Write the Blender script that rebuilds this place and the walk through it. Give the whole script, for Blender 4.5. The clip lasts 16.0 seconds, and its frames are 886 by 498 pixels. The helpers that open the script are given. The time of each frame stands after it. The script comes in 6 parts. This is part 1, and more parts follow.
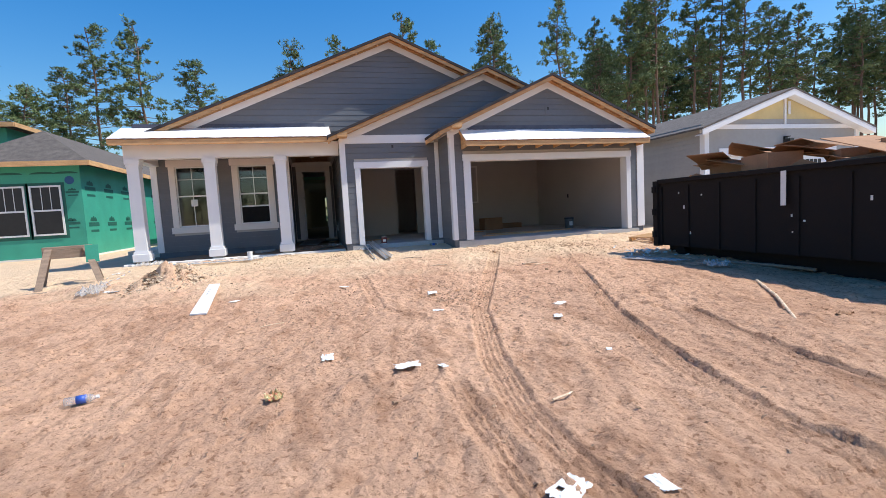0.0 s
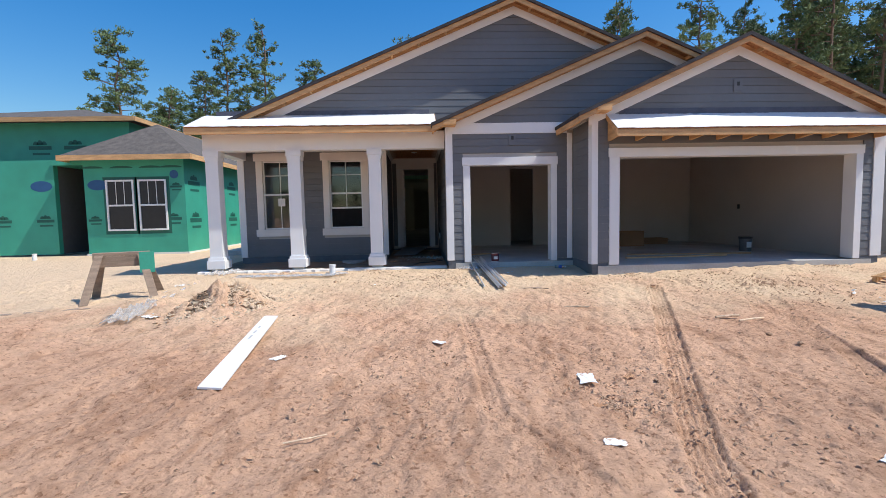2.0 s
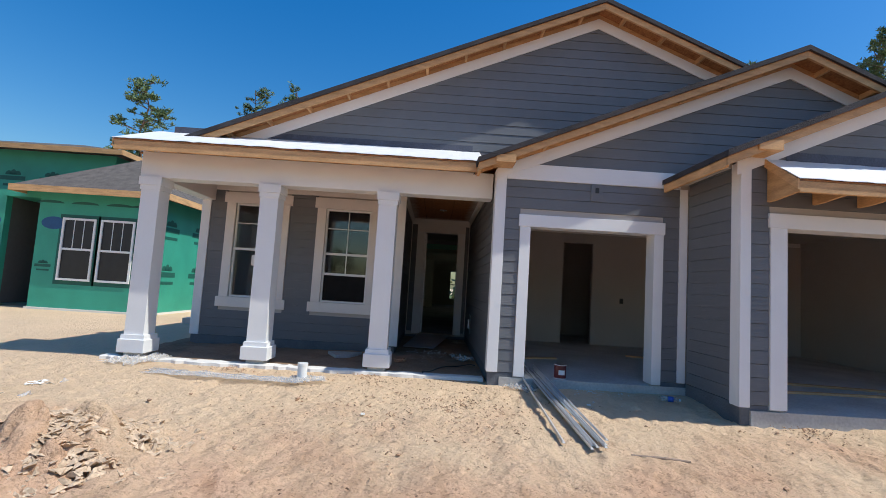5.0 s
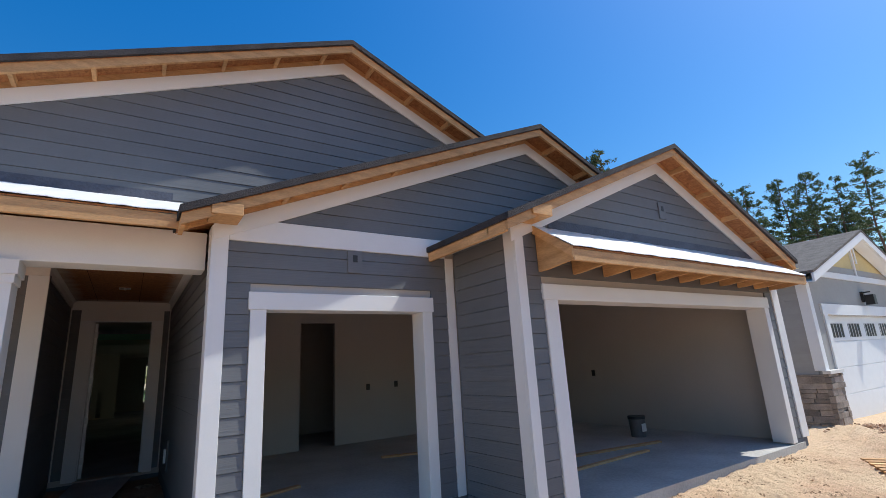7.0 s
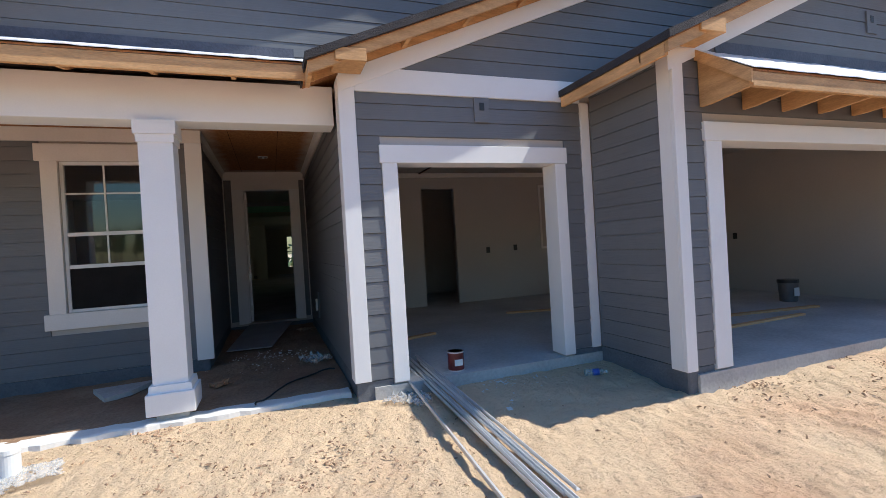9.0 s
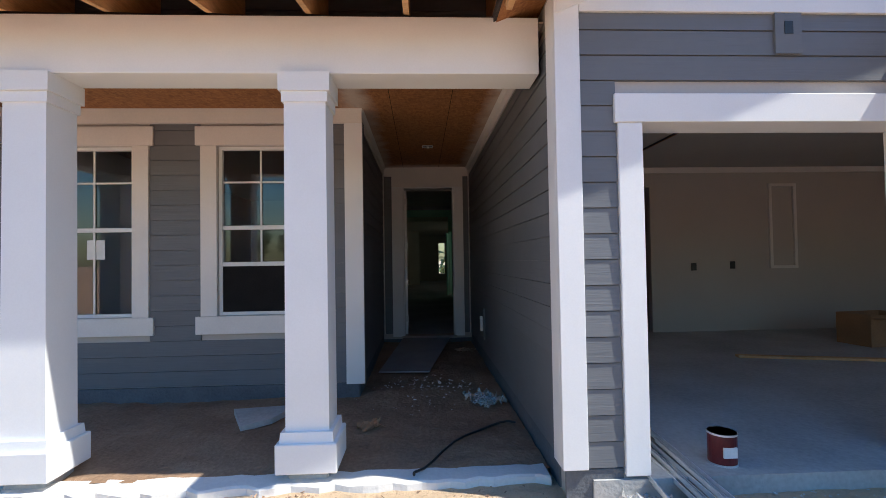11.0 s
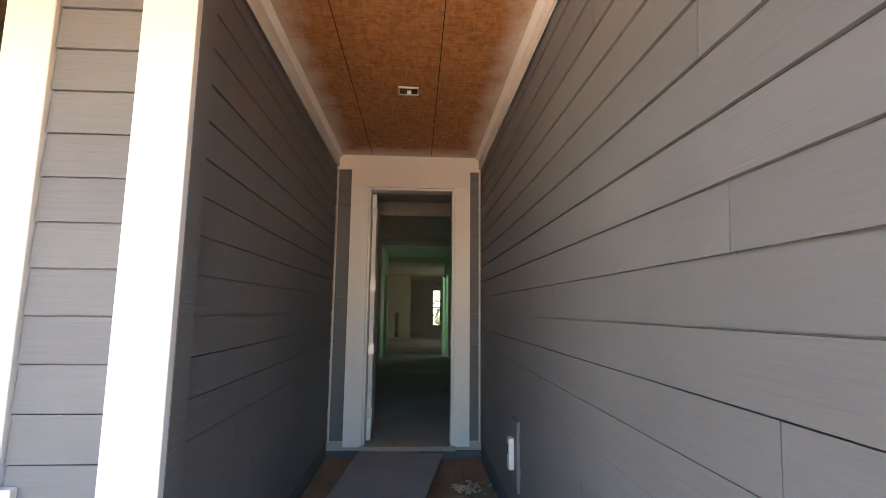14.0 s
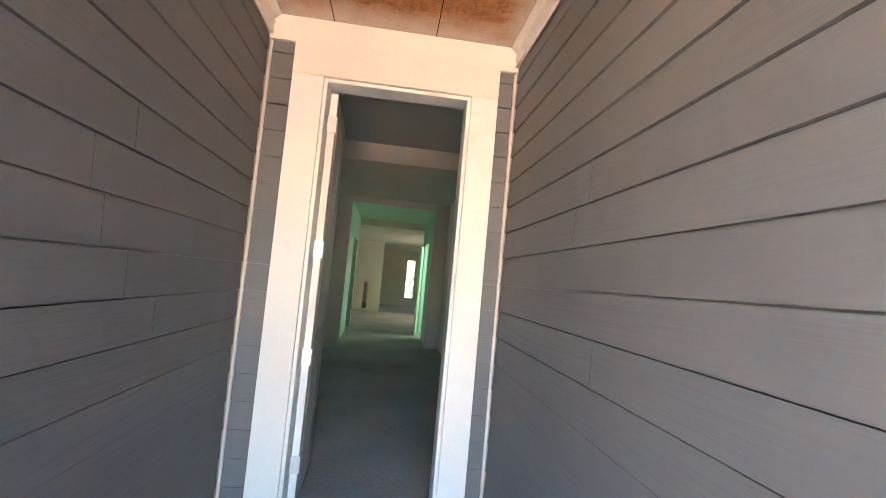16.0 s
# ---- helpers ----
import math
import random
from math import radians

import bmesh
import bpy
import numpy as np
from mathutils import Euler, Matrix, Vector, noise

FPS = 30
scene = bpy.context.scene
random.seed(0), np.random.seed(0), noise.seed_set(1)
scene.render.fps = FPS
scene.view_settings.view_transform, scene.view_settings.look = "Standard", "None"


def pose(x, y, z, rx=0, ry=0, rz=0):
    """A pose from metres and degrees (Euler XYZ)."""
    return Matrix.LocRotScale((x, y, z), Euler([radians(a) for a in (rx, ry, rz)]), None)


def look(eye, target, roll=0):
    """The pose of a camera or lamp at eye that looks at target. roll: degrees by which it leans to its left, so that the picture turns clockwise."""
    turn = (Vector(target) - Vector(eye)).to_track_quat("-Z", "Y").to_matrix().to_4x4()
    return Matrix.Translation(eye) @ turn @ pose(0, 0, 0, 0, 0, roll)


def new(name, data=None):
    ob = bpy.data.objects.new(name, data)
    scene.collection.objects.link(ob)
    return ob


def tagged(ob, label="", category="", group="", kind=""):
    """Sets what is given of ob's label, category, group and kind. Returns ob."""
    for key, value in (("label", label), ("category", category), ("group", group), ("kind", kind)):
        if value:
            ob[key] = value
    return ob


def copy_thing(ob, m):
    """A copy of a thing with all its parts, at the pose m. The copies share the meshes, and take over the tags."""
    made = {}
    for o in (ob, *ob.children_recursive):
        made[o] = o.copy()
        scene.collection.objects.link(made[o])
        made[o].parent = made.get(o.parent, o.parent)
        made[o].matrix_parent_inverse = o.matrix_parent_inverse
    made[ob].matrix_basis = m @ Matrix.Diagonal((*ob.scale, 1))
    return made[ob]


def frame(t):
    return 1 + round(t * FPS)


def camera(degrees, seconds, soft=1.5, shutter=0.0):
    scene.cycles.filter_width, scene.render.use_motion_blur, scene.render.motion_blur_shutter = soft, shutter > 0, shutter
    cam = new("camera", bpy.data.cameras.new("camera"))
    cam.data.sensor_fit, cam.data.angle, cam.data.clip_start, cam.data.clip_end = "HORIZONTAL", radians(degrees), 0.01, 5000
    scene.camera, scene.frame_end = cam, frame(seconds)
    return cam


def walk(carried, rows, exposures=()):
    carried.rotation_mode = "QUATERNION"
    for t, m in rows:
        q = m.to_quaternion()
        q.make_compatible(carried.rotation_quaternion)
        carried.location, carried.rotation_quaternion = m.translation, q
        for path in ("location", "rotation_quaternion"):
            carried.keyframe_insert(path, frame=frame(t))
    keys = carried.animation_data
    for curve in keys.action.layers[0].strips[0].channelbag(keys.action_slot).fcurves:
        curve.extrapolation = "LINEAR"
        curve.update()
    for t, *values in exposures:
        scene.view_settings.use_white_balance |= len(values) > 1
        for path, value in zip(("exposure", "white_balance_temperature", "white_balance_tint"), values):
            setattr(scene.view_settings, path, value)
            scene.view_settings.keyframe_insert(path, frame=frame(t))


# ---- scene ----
cam = camera(86.6, 16.0, soft=0.8)
PATH = [
    (0, (0.302, -0.474, 1.795), (0.828, 1.449, 1.628), -3.2),
    (0.5, (0.369, 0.329, 1.81), (0.769, 2.273, 1.561), -3.2),
    (1, (0.426, 1.09, 1.861), (0.736, 3.057, 1.67), -2.5),
    (1.5, (0.457, 1.751, 1.926), (0.669, 3.733, 1.763), -1.9),
    (2, (0.543, 2.481, 2.015), (0.643, 4.473, 1.866), -1.2),
    (2.5, (0.488, 3.089, 2.051), (0.6, 5.083, 1.961), 1.2),
    (3, (0.582, 3.748, 2.066), (0.739, 5.742, 2.03), 2.4),
    (3.2, (0.597, 4.022, 2.073), (0.758, 6.015, 2.066), 2.6),
    (5.3, (0.36, 6.471, 2.112), (0.368, 8.453, 2.372), 3.6),
    (5.5, (0.397, 6.708, 2.141), (0.397, 8.661, 2.573), 3.6),
    (6, (0.434, 7.231, 2.335), (0.671, 9.116, 2.96), 1.8),
    (6.5, (0.505, 7.647, 2.423), (1.137, 9.446, 3.028), -1.5),
    (7, (0.591, 7.957, 2.426), (1.671, 9.571, 2.905), -3.3),
    (7.5, (0.675, 8.105, 2.38), (2.107, 9.473, 2.652), -3.3),
    (7.6, (0.676, 8.137, 2.373), (2.159, 9.46, 2.602), -2.7),
    (8, (0.677, 8.149, 2.331), (2.153, 9.493, 2.442), -2.2),
    (8.5, (0.606, 8.223, 2.29), (1.774, 9.846, 2.335), -2.4),
    (9, (0.495, 8.356, 2.24), (1.18, 10.235, 2.22), -3.4),
    (9.5, (0.412, 8.589, 2.222), (0.759, 10.558, 2.16), -3.2),
    (10, (0.324, 9.006, 2.244), (0.507, 10.998, 2.214), -1.5),
    (10.2, (0.327, 9.209, 2.228), (0.476, 11.203, 2.227), -1.1),
    (12.3, (0.439, 11.379, 2.26), (0.514, 13.376, 2.341), -0.9),
    (12.5, (0.472, 11.615, 2.257), (0.567, 13.611, 2.357), -0.6),
    (13, (0.547, 12.196, 2.245), (0.717, 14.181, 2.427), -0.3),
    (13.5, (0.638, 12.809, 2.277), (0.77, 14.788, 2.538), -0.5),
    (14, (0.539, 13.343, 2.261), (0.646, 15.323, 2.516), 0.6),
    (14.5, (0.459, 13.811, 2.262), (0.624, 15.794, 2.463), 2.2),
    (15, (0.459, 14.383, 2.276), (0.597, 16.369, 2.465), 3.9),
    (15.5, (0.45, 14.871, 2.344), (0.582, 16.862, 2.483), 5.0),
    (16, (0.515, 15.355, 2.371), (0.734, 17.338, 2.51), 5.2),
]
EXPOSURES = [(0.0, 0.1, 6500, 9), (3.2, -0.12, 6350, 8), (5.5, -0.15, 6350, 6), (6.0, 0.05, 6350, 6), (8.0, -0.15, 6350, 6), (9.0, 0.2, 6400, 6), (10.2, 0.22, 6400, 6), (12.3, 0.95, 6450, 7), (13.0, 1.2, 6800, 6),
             (13.5, 2.48, 7400, 6), (14.0, 3.12, 7550, 6), (14.5, 3.65, 7600, 6), (15.5, 4.9, 7250, 6), (16.0, 5.05, 7250, 6)]
walk(cam, [(t, look(eye, target, roll)) for t, eye, target, roll in PATH], EXPOSURES)

# ---- world, sun ----
SUN_TO = Vector((0.65, -0.20, 1.0)).normalized()
world = bpy.data.worlds.new("sky")
scene.world = world
world.use_nodes = True
wn = world.node_tree.nodes
sky = wn.new("ShaderNodeTexSky")
sky.sky_type, sky.sun_disc = "NISHITA", False
sky.sun_elevation = math.asin(SUN_TO.z)
sky.sun_rotation = math.atan2(SUN_TO.x, SUN_TO.y)
sky.air_density, sky.dust_density, sky.ozone_density = 1.45, 1.0, 6.0
wn["Background"].inputs["Strength"].default_value = 0.15
deep = wn.new("ShaderNodeHueSaturation")
deep.inputs["Saturation"].default_value = 1.4
deep.inputs["Hue"].default_value = 0.507
world.node_tree.links.new(sky.outputs[0], deep.inputs["Color"])
world.node_tree.links.new(deep.outputs[0], wn["Background"].inputs["Color"])
sun = new("sun", bpy.data.lights.new("sun", "SUN"))
sun.data.energy, sun.data.angle, sun.data.color = 5.0, radians(0.53), (1.0, 0.95, 0.88)
sun.matrix_world = look(SUN_TO * 60, (0, 0, 0))


def area_light(name, x, y, z, w, h, power, target, color=(1, 1, 1)):
    lamp = new(name, bpy.data.lights.new(name, "AREA"))
    lamp.data.shape, lamp.data.size, lamp.data.size_y = "RECTANGLE", w, h
    lamp.data.energy, lamp.data.color = power, color
    lamp.matrix_world = look((x, y, z), target)
    return lamp


# ---- materials ----
def mat(name, color, rough=0.7, metal=0.0, var=0.12, scale=6.0, fine=60.0, bump=0.15, stretch=(1, 1, 1), color2=None, obj_var=0.0, spec=0.5, dist=0.02):
    """A procedural surface with variation at two scales and fine relief."""
    m = bpy.data.materials.new(name)
    m.use_nodes = True
    nt = m.node_tree
    b = nt.nodes["Principled BSDF"]
    b.inputs["Roughness"].default_value = rough
    b.inputs["Metallic"].default_value = metal
    b.inputs["Specular IOR Level"].default_value = spec
    tc = nt.nodes.new("ShaderNodeTexCoord")
    mp = nt.nodes.new("ShaderNodeMapping")
    mp.inputs["Scale"].default_value = stretch
    nt.links.new(tc.outputs["Object"], mp.inputs[0])
    n1, n2 = nt.nodes.new("ShaderNodeTexNoise"), nt.nodes.new("ShaderNodeTexNoise")
    n1.inputs["Scale"].default_value, n1.inputs["Detail"].default_value = scale, 6
    n2.inputs["Scale"].default_value, n2.inputs["Detail"].default_value = fine, 5
    for n in (n1, n2):
        nt.links.new(mp.outputs[0], n.inputs["Vector"])
    mixf = nt.nodes.new("ShaderNodeMix")
    mixf.inputs[0].default_value = 0.4
    nt.links.new(n1.outputs[0], mixf.inputs[2])
    nt.links.new(n2.outputs[0], mixf.inputs[3])
    ramp = nt.nodes.new("ShaderNodeValToRGB")
    c = Vector(color)
    c2 = Vector(color2) if color2 else c
    lo, hi = (c2 if color2 else c * (1 - var)), c * (1 + var)
    ramp.color_ramp.elements[0].position, ramp.color_ramp.elements[1].position = 0.34, 0.66
    ramp.color_ramp.elements[0].color = (*[max(0, v) for v in lo], 1)
    ramp.color_ramp.elements[1].color = (*[min(1, v) for v in hi], 1)
    nt.links.new(mixf.outputs[0], ramp.inputs[0])
    out = ramp.outputs[0]
    if obj_var:
        oi = nt.nodes.new("ShaderNodeObjectInfo")
        mr = nt.nodes.new("ShaderNodeMapRange")
        mr.inputs[3].default_value, mr.inputs[4].default_value = 1 - obj_var, 1 + obj_var
        nt.links.new(oi.outputs["Random"], mr.inputs[0])
        hsv = nt.nodes.new("ShaderNodeHueSaturation")
        nt.links.new(mr.outputs[0], hsv.inputs["Value"])
        nt.links.new(out, hsv.inputs["Color"])
        out = hsv.outputs[0]
    nt.links.new(out, b.inputs["Base Color"])
    if bump:
        bp = nt.nodes.new("ShaderNodeBump")
        bp.inputs["Strength"].default_value, bp.inputs["Distance"].default_value = bump, dist
        nt.links.new(n2.outputs[0], bp.inputs["Height"])
        nt.links.new(bp.outputs[0], b.inputs["Normal"])
    return m


def siding_mat(name, color, obj_var=0.05):
    """Painted fibre-cement lap siding with an embossed wood grain along the board."""
    m = mat(name, color, 0.62, var=0.06, scale=1.5, fine=8, bump=0, obj_var=obj_var)
    nt = m.node_tree
    b = nt.nodes["Principled BSDF"]
    tc = nt.nodes.new("ShaderNodeTexCoord")
    mp = nt.nodes.new("ShaderNodeMapping")
    mp.inputs["Scale"].default_value = (2.2, 2.2, 60)
    nt.links.new(tc.outputs["Object"], mp.inputs[0])
    n = nt.nodes.new("ShaderNodeTexNoise")
    n.inputs["Scale"].default_value, n.inputs["Detail"].default_value, n.inputs["Distortion"].default_value = 1.0, 3, 0.6
    nt.links.new(mp.outputs[0], n.inputs["Vector"])
    bp = nt.nodes.new("ShaderNodeBump")
    bp.inputs["Strength"].default_value, bp.inputs["Distance"].default_value = 0.45, 0.005
    nt.links.new(n.outputs[0], bp.inputs["Height"])
    nt.links.new(bp.outputs[0], b.inputs["Normal"])
    return m


def osb_mat(name):
    """Oriented strand board: flat angular flakes of many browns."""
    m = mat(name, (0.42, 0.21, 0.09), 0.75, var=0.2, scale=3, fine=40, bump=0.2)
    nt = m.node_tree
    b = nt.nodes["Principled BSDF"]
    tc = nt.nodes.new("ShaderNodeTexCoord")
    ns = nt.nodes.new("ShaderNodeTexNoise")
    ns.inputs["Scale"].default_value = 9
    mx = nt.nodes.new("ShaderNodeMix")
    mx.data_type = "RGBA"
    mx.inputs[0].default_value = 0.05
    nt.links.new(tc.outputs["Object"], ns.inputs["Vector"])
    nt.links.new(tc.outputs["Object"], mx.inputs[6])
    nt.links.new(ns.outputs["Color"], mx.inputs[7])
    mp = nt.nodes.new("ShaderNodeMapping")
    mp.inputs["Scale"].default_value = (24, 66, 24)
    nt.links.new(mx.outputs[2], mp.inputs[0])
    vo = nt.nodes.new("ShaderNodeTexVoronoi")
    vo.inputs["Scale"].default_value = 1.0
    nt.links.new(mp.outputs[0], vo.inputs["Vector"])
    rp = nt.nodes.new("ShaderNodeValToRGB")
    rp.color_ramp.elements[0].color = (0.24, 0.085, 0.028, 1)
    rp.color_ramp.elements[1].color = (0.47, 0.21, 0.075, 1)
    sep = nt.nodes.new("ShaderNodeSeparateColor")
    nt.links.new(vo.outputs["Color"], sep.inputs[0])
    m2 = nt.nodes.new("ShaderNodeMapping")
    m2.inputs["Rotation"].default_value, m2.inputs["Scale"].default_value = (0, 0, 1.1), (60, 18, 30)
    nt.links.new(mx.outputs[2], m2.inputs[0])
    v2 = nt.nodes.new("ShaderNodeTexVoronoi")
    v2.inputs["Scale"].default_value = 1.0
    nt.links.new(m2.outputs[0], v2.inputs["Vector"])
    s2 = nt.nodes.new("ShaderNodeSeparateColor")
    nt.links.new(v2.outputs["Color"], s2.inputs[0])
    both = nt.nodes.new("ShaderNodeMix")
    both.inputs[0].default_value = 0.5
    nt.links.new(sep.outputs[0], both.inputs[2])
    nt.links.new(s2.outputs[1], both.inputs[3])
    nt.links.new(both.outputs[0], rp.inputs[0])
    nt.links.new(rp.outputs[0], b.inputs["Base Color"])
    return m


def dirt_mat():
    m = mat("bare_sandy_dirt", (0.71, 0.445, 0.29), 0.95, color2=(0.53, 0.31, 0.195), scale=0.7, fine=14.0, bump=0.0, spec=0.15)
    nt = m.node_tree
    b = nt.nodes["Principled BSDF"]
    tc = nt.nodes.new("ShaderNodeTexCoord")
    hs = []
    for sc, st, d in ((45, 0.8, 0.03), (11, 0.9, 0.075)):
        n = nt.nodes.new("ShaderNodeTexNoise")
        n.inputs["Scale"].default_value, n.inputs["Detail"].default_value, n.inputs["Roughness"].default_value = sc, 8, 0.65
        nt.links.new(tc.outputs["Object"], n.inputs["Vector"])
        bp = nt.nodes.new("ShaderNodeBump")
        bp.inputs["Strength"].default_value, bp.inputs["Distance"].default_value = st, d
        nt.links.new(n.outputs[0], bp.inputs["Height"])
        if hs:
            nt.links.new(hs[-1].outputs[0], bp.inputs["Normal"])
        hs.append(bp)
    nt.links.new(hs[-1].outputs[0], b.inputs["Normal"])
    # dark crumbs and pale sand grains
    n3 = nt.nodes.new("ShaderNodeTexNoise")
    n3.inputs["Scale"].default_value, n3.inputs["Detail"].default_value = 26, 8
    nt.links.new(tc.outputs["Object"], n3.inputs["Vector"])
    rp = nt.nodes.new("ShaderNodeValToRGB")
    rp.color_ramp.elements[0].position, rp.color_ramp.elements[1].position = 0.35, 0.43
    rp.color_ramp.elements[0].color, rp.color_ramp.elements[1].color = (0.52, 0.45, 0.40, 1), (1, 1, 1, 1)
    nt.links.new(n3.outputs[0], rp.inputs[0])
    mul = nt.nodes.new("ShaderNodeMix")
    mul.data_type, mul.blend_type = "RGBA", "MULTIPLY"
    mul.inputs[0].default_value = 0.8
    old = b.inputs["Base Color"].links[0].from_socket
    nt.links.new(old, mul.inputs[6])
    nt.links.new(rp.outputs[0], mul.inputs[7])
    # darker streaks dragged along the drive
    mp = nt.nodes.new("ShaderNodeMapping")
    mp.inputs["Rotation"].default_value = (0, 0, 0.38)
    mp.inputs["Scale"].default_value = (3.0, 1.0, 1.0)
    nt.links.new(tc.outputs["Object"], mp.inputs[0])
    n4 = nt.nodes.new("ShaderNodeTexNoise")
    n4.inputs["Scale"].default_value, n4.inputs["Detail"].default_value, n4.inputs["Distortion"].default_value = 1.6, 7, 0.8
    nt.links.new(mp.outputs[0], n4.inputs["Vector"])
    rq = nt.nodes.new("ShaderNodeValToRGB")
    rq.color_ramp.elements[0].position, rq.color_ramp.elements[1].position = 0.38, 0.48
    rq.color_ramp.elements[0].color, rq.color_ramp.elements[1].color = (0.60, 0.53, 0.47, 1), (1, 1, 1, 1)
    nt.links.new(n4.outputs[0], rq.inputs[0])
    mu2 = nt.nodes.new("ShaderNodeMix")
    mu2.data_type, mu2.blend_type = "RGBA", "MULTIPLY"
    mu2.inputs[0].default_value = 0.5
    nt.links.new(mul.outputs[2], mu2.inputs[6])
    nt.links.new(rq.outputs[0], mu2.inputs[7])
    # paler yellow sand spread near the house
    sx = nt.nodes.new("ShaderNodeSeparateXYZ")
    nt.links.new(tc.outputs["Object"], sx.inputs[0])
    n5 = nt.nodes.new("ShaderNodeTexNoise")
    n5.inputs["Scale"].default_value, n5.inputs["Detail"].default_value = 0.8, 6
    nt.links.new(tc.outputs["Object"], n5.inputs["Vector"])
    ad = nt.nodes.new("ShaderNodeMath")
    ad.operation = "MULTIPLY_ADD"
    ad.inputs[1].default_value = 7.0
    nt.links.new(n5.outputs[0], ad.inputs[0])
    nt.links.new(sx.outputs["Y"], ad.inputs[2])
    mr = nt.nodes.new("ShaderNodeMapRange")
    mr.inputs[1].default_value, mr.inputs[2].default_value = 11.8, 14.5
    mr.inputs[3].default_value, mr.inputs[4].default_value = 0.0, 0.75
    nt.links.new(ad.outputs[0], mr.inputs[0])
    sand = nt.nodes.new("ShaderNodeMix")
    sand.data_type = "RGBA"
    sand.inputs[7].default_value = (0.82, 0.63, 0.42, 1)
    nt.links.new(mr.outputs[0], sand.inputs[0])
    nt.links.new(mu2.outputs[2], sand.inputs[6])
    nt.links.new(sand.outputs[2], b.inputs["Base Color"])
    return m


def glass_mat(name, tint=(0.75, 0.8, 0.82)):
    m = bpy.data.materials.new(name)
    m.use_nodes = True
    nt = m.node_tree
    b = nt.nodes["Principled BSDF"]
    b.inputs["Base Color"].default_value = (*tint, 1)
    b.inputs["Roughness"].default_value = 0.02
    b.inputs["Transmission Weight"].default_value = 1.0
    b.inputs["IOR"].default_value = 1.65
    return m


M_SIDE = siding_mat("slate_blue_grey_siding", (0.150, 0.158, 0.170))
M_SIDE_N = siding_mat("neighbour_grey_siding", (0.36, 0.35, 0.33))
M_WHITE = mat("white_trim_paint", (0.80, 0.80, 0.80), 0.5, var=0.03, scale=2, fine=90, bump=0.08, dist=0.004)
M_CREAM = mat("primed_white_board", (0.78, 0.74, 0.70), 0.6, var=0.05, scale=2, fine=60, bump=0.08, dist=0.004)
M_LUMBER = mat("raw_pine_lumber", (0.60, 0.36, 0.17), 0.75, var=0.22, scale=2.5, fine=24, bump=0.25, stretch=(1, 1, 6), obj_var=0.15, color2=(0.44, 0.25, 0.11), dist=0.006)
M_SHINGLE = mat("dark_asphalt_shingle", (0.045, 0.042, 0.045), 0.95, var=0.4, scale=4, fine=80, bump=0.5)
M_SHINGLE_N = mat("brown_grey_asphalt_shingle", (0.115, 0.10, 0.088), 0.95, var=0.35, scale=5, fine=90, bump=0.5, obj_var=0.2)
M_UNDERLAY = mat("white_roof_underlayment", (0.82, 0.82, 0.82), 0.45, var=0.05, scale=3, fine=30, bump=0.2)
M_FELT = mat("dark_flashing_membrane", (0.075, 0.082, 0.11), 0.6, var=0.3, scale=4, fine=40, bump=0.2)
M_OSB = osb_mat("oriented_strand_board")
M_CEIL = osb_mat("porch_ceiling_strand_board")


def overspray(m, x0, x1, y1):
    """Pale paint mist that the spray gun left on the boards along the painted edges."""
    nt = m.node_tree
    b = nt.nodes["Principled BSDF"]
    tc = nt.nodes.new("ShaderNodeTexCoord")
    sx = nt.nodes.new("ShaderNodeSeparateXYZ")
    nt.links.new(tc.outputs["Object"], sx.inputs[0])
    def op(kind, a, c):
        n = nt.nodes.new("ShaderNodeMath")
        n.operation = kind
        for k, v in enumerate((a, c)):
            if isinstance(v, (int, float)):
                n.inputs[k].default_value = v
            else:
                nt.links.new(v, n.inputs[k])
        return n.outputs[0]
    left = op("ABSOLUTE", op("SUBTRACT", sx.outputs["X"], x0), 0)
    right = op("SUBTRACT", x1, sx.outputs["X"])
    back = op("MULTIPLY", op("SUBTRACT", y1, sx.outputs["Y"]), 0.8)
    near = op("MINIMUM", op("MINIMUM", left, right), back)
    n = nt.nodes.new("ShaderNodeTexNoise")
    n.inputs["Scale"].default_value, n.inputs["Detail"].default_value = 5, 6
    nt.links.new(tc.outputs["Object"], n.inputs["Vector"])
    near = op("ADD", near, op("MULTIPLY", op("SUBTRACT", n.outputs[0], 0.5), 0.22))
    mr = nt.nodes.new("ShaderNodeMapRange")
    mr.inputs[1].default_value, mr.inputs[2].default_value = 0.03, 0.21
    mr.inputs[3].default_value, mr.inputs[4].default_value = 0.85, 0.0
    nt.links.new(near, mr.inputs[0])
    mx = nt.nodes.new("ShaderNodeMix")
    mx.data_type = "RGBA"
    mx.inputs[7].default_value = (0.66, 0.56, 0.48, 1)
    nt.links.new(mr.outputs[0], mx.inputs[0])
    nt.links.new(b.inputs["Base Color"].links[0].from_socket, mx.inputs[6])
    nt.links.new(mx.outputs[2], b.inputs["Base Color"])


overspray(M_CEIL, -0.30, 1.18, 18.12)
M_FOUND = mat("blue_grey_painted_foundation", (0.125, 0.135, 0.15), 0.85, var=0.2, scale=3, fine=40, bump=0.4)
M_CONC = mat("dusty_concrete", (0.50, 0.49, 0.47), 0.9, color2=(0.36, 0.35, 0.33), scale=1.2, fine=30, bump=0.25)
M_CONC_L = mat("pale_new_concrete", (0.72, 0.69, 0.64), 0.9, var=0.08, scale=1.0, fine=40, bump=0.2)
M_DIRT = dirt_mat()
M_DRYWALL = mat("bare_drywall", (0.50, 0.46, 0.42), 0.9, var=0.05, scale=1.0, fine=50, bump=0.05)
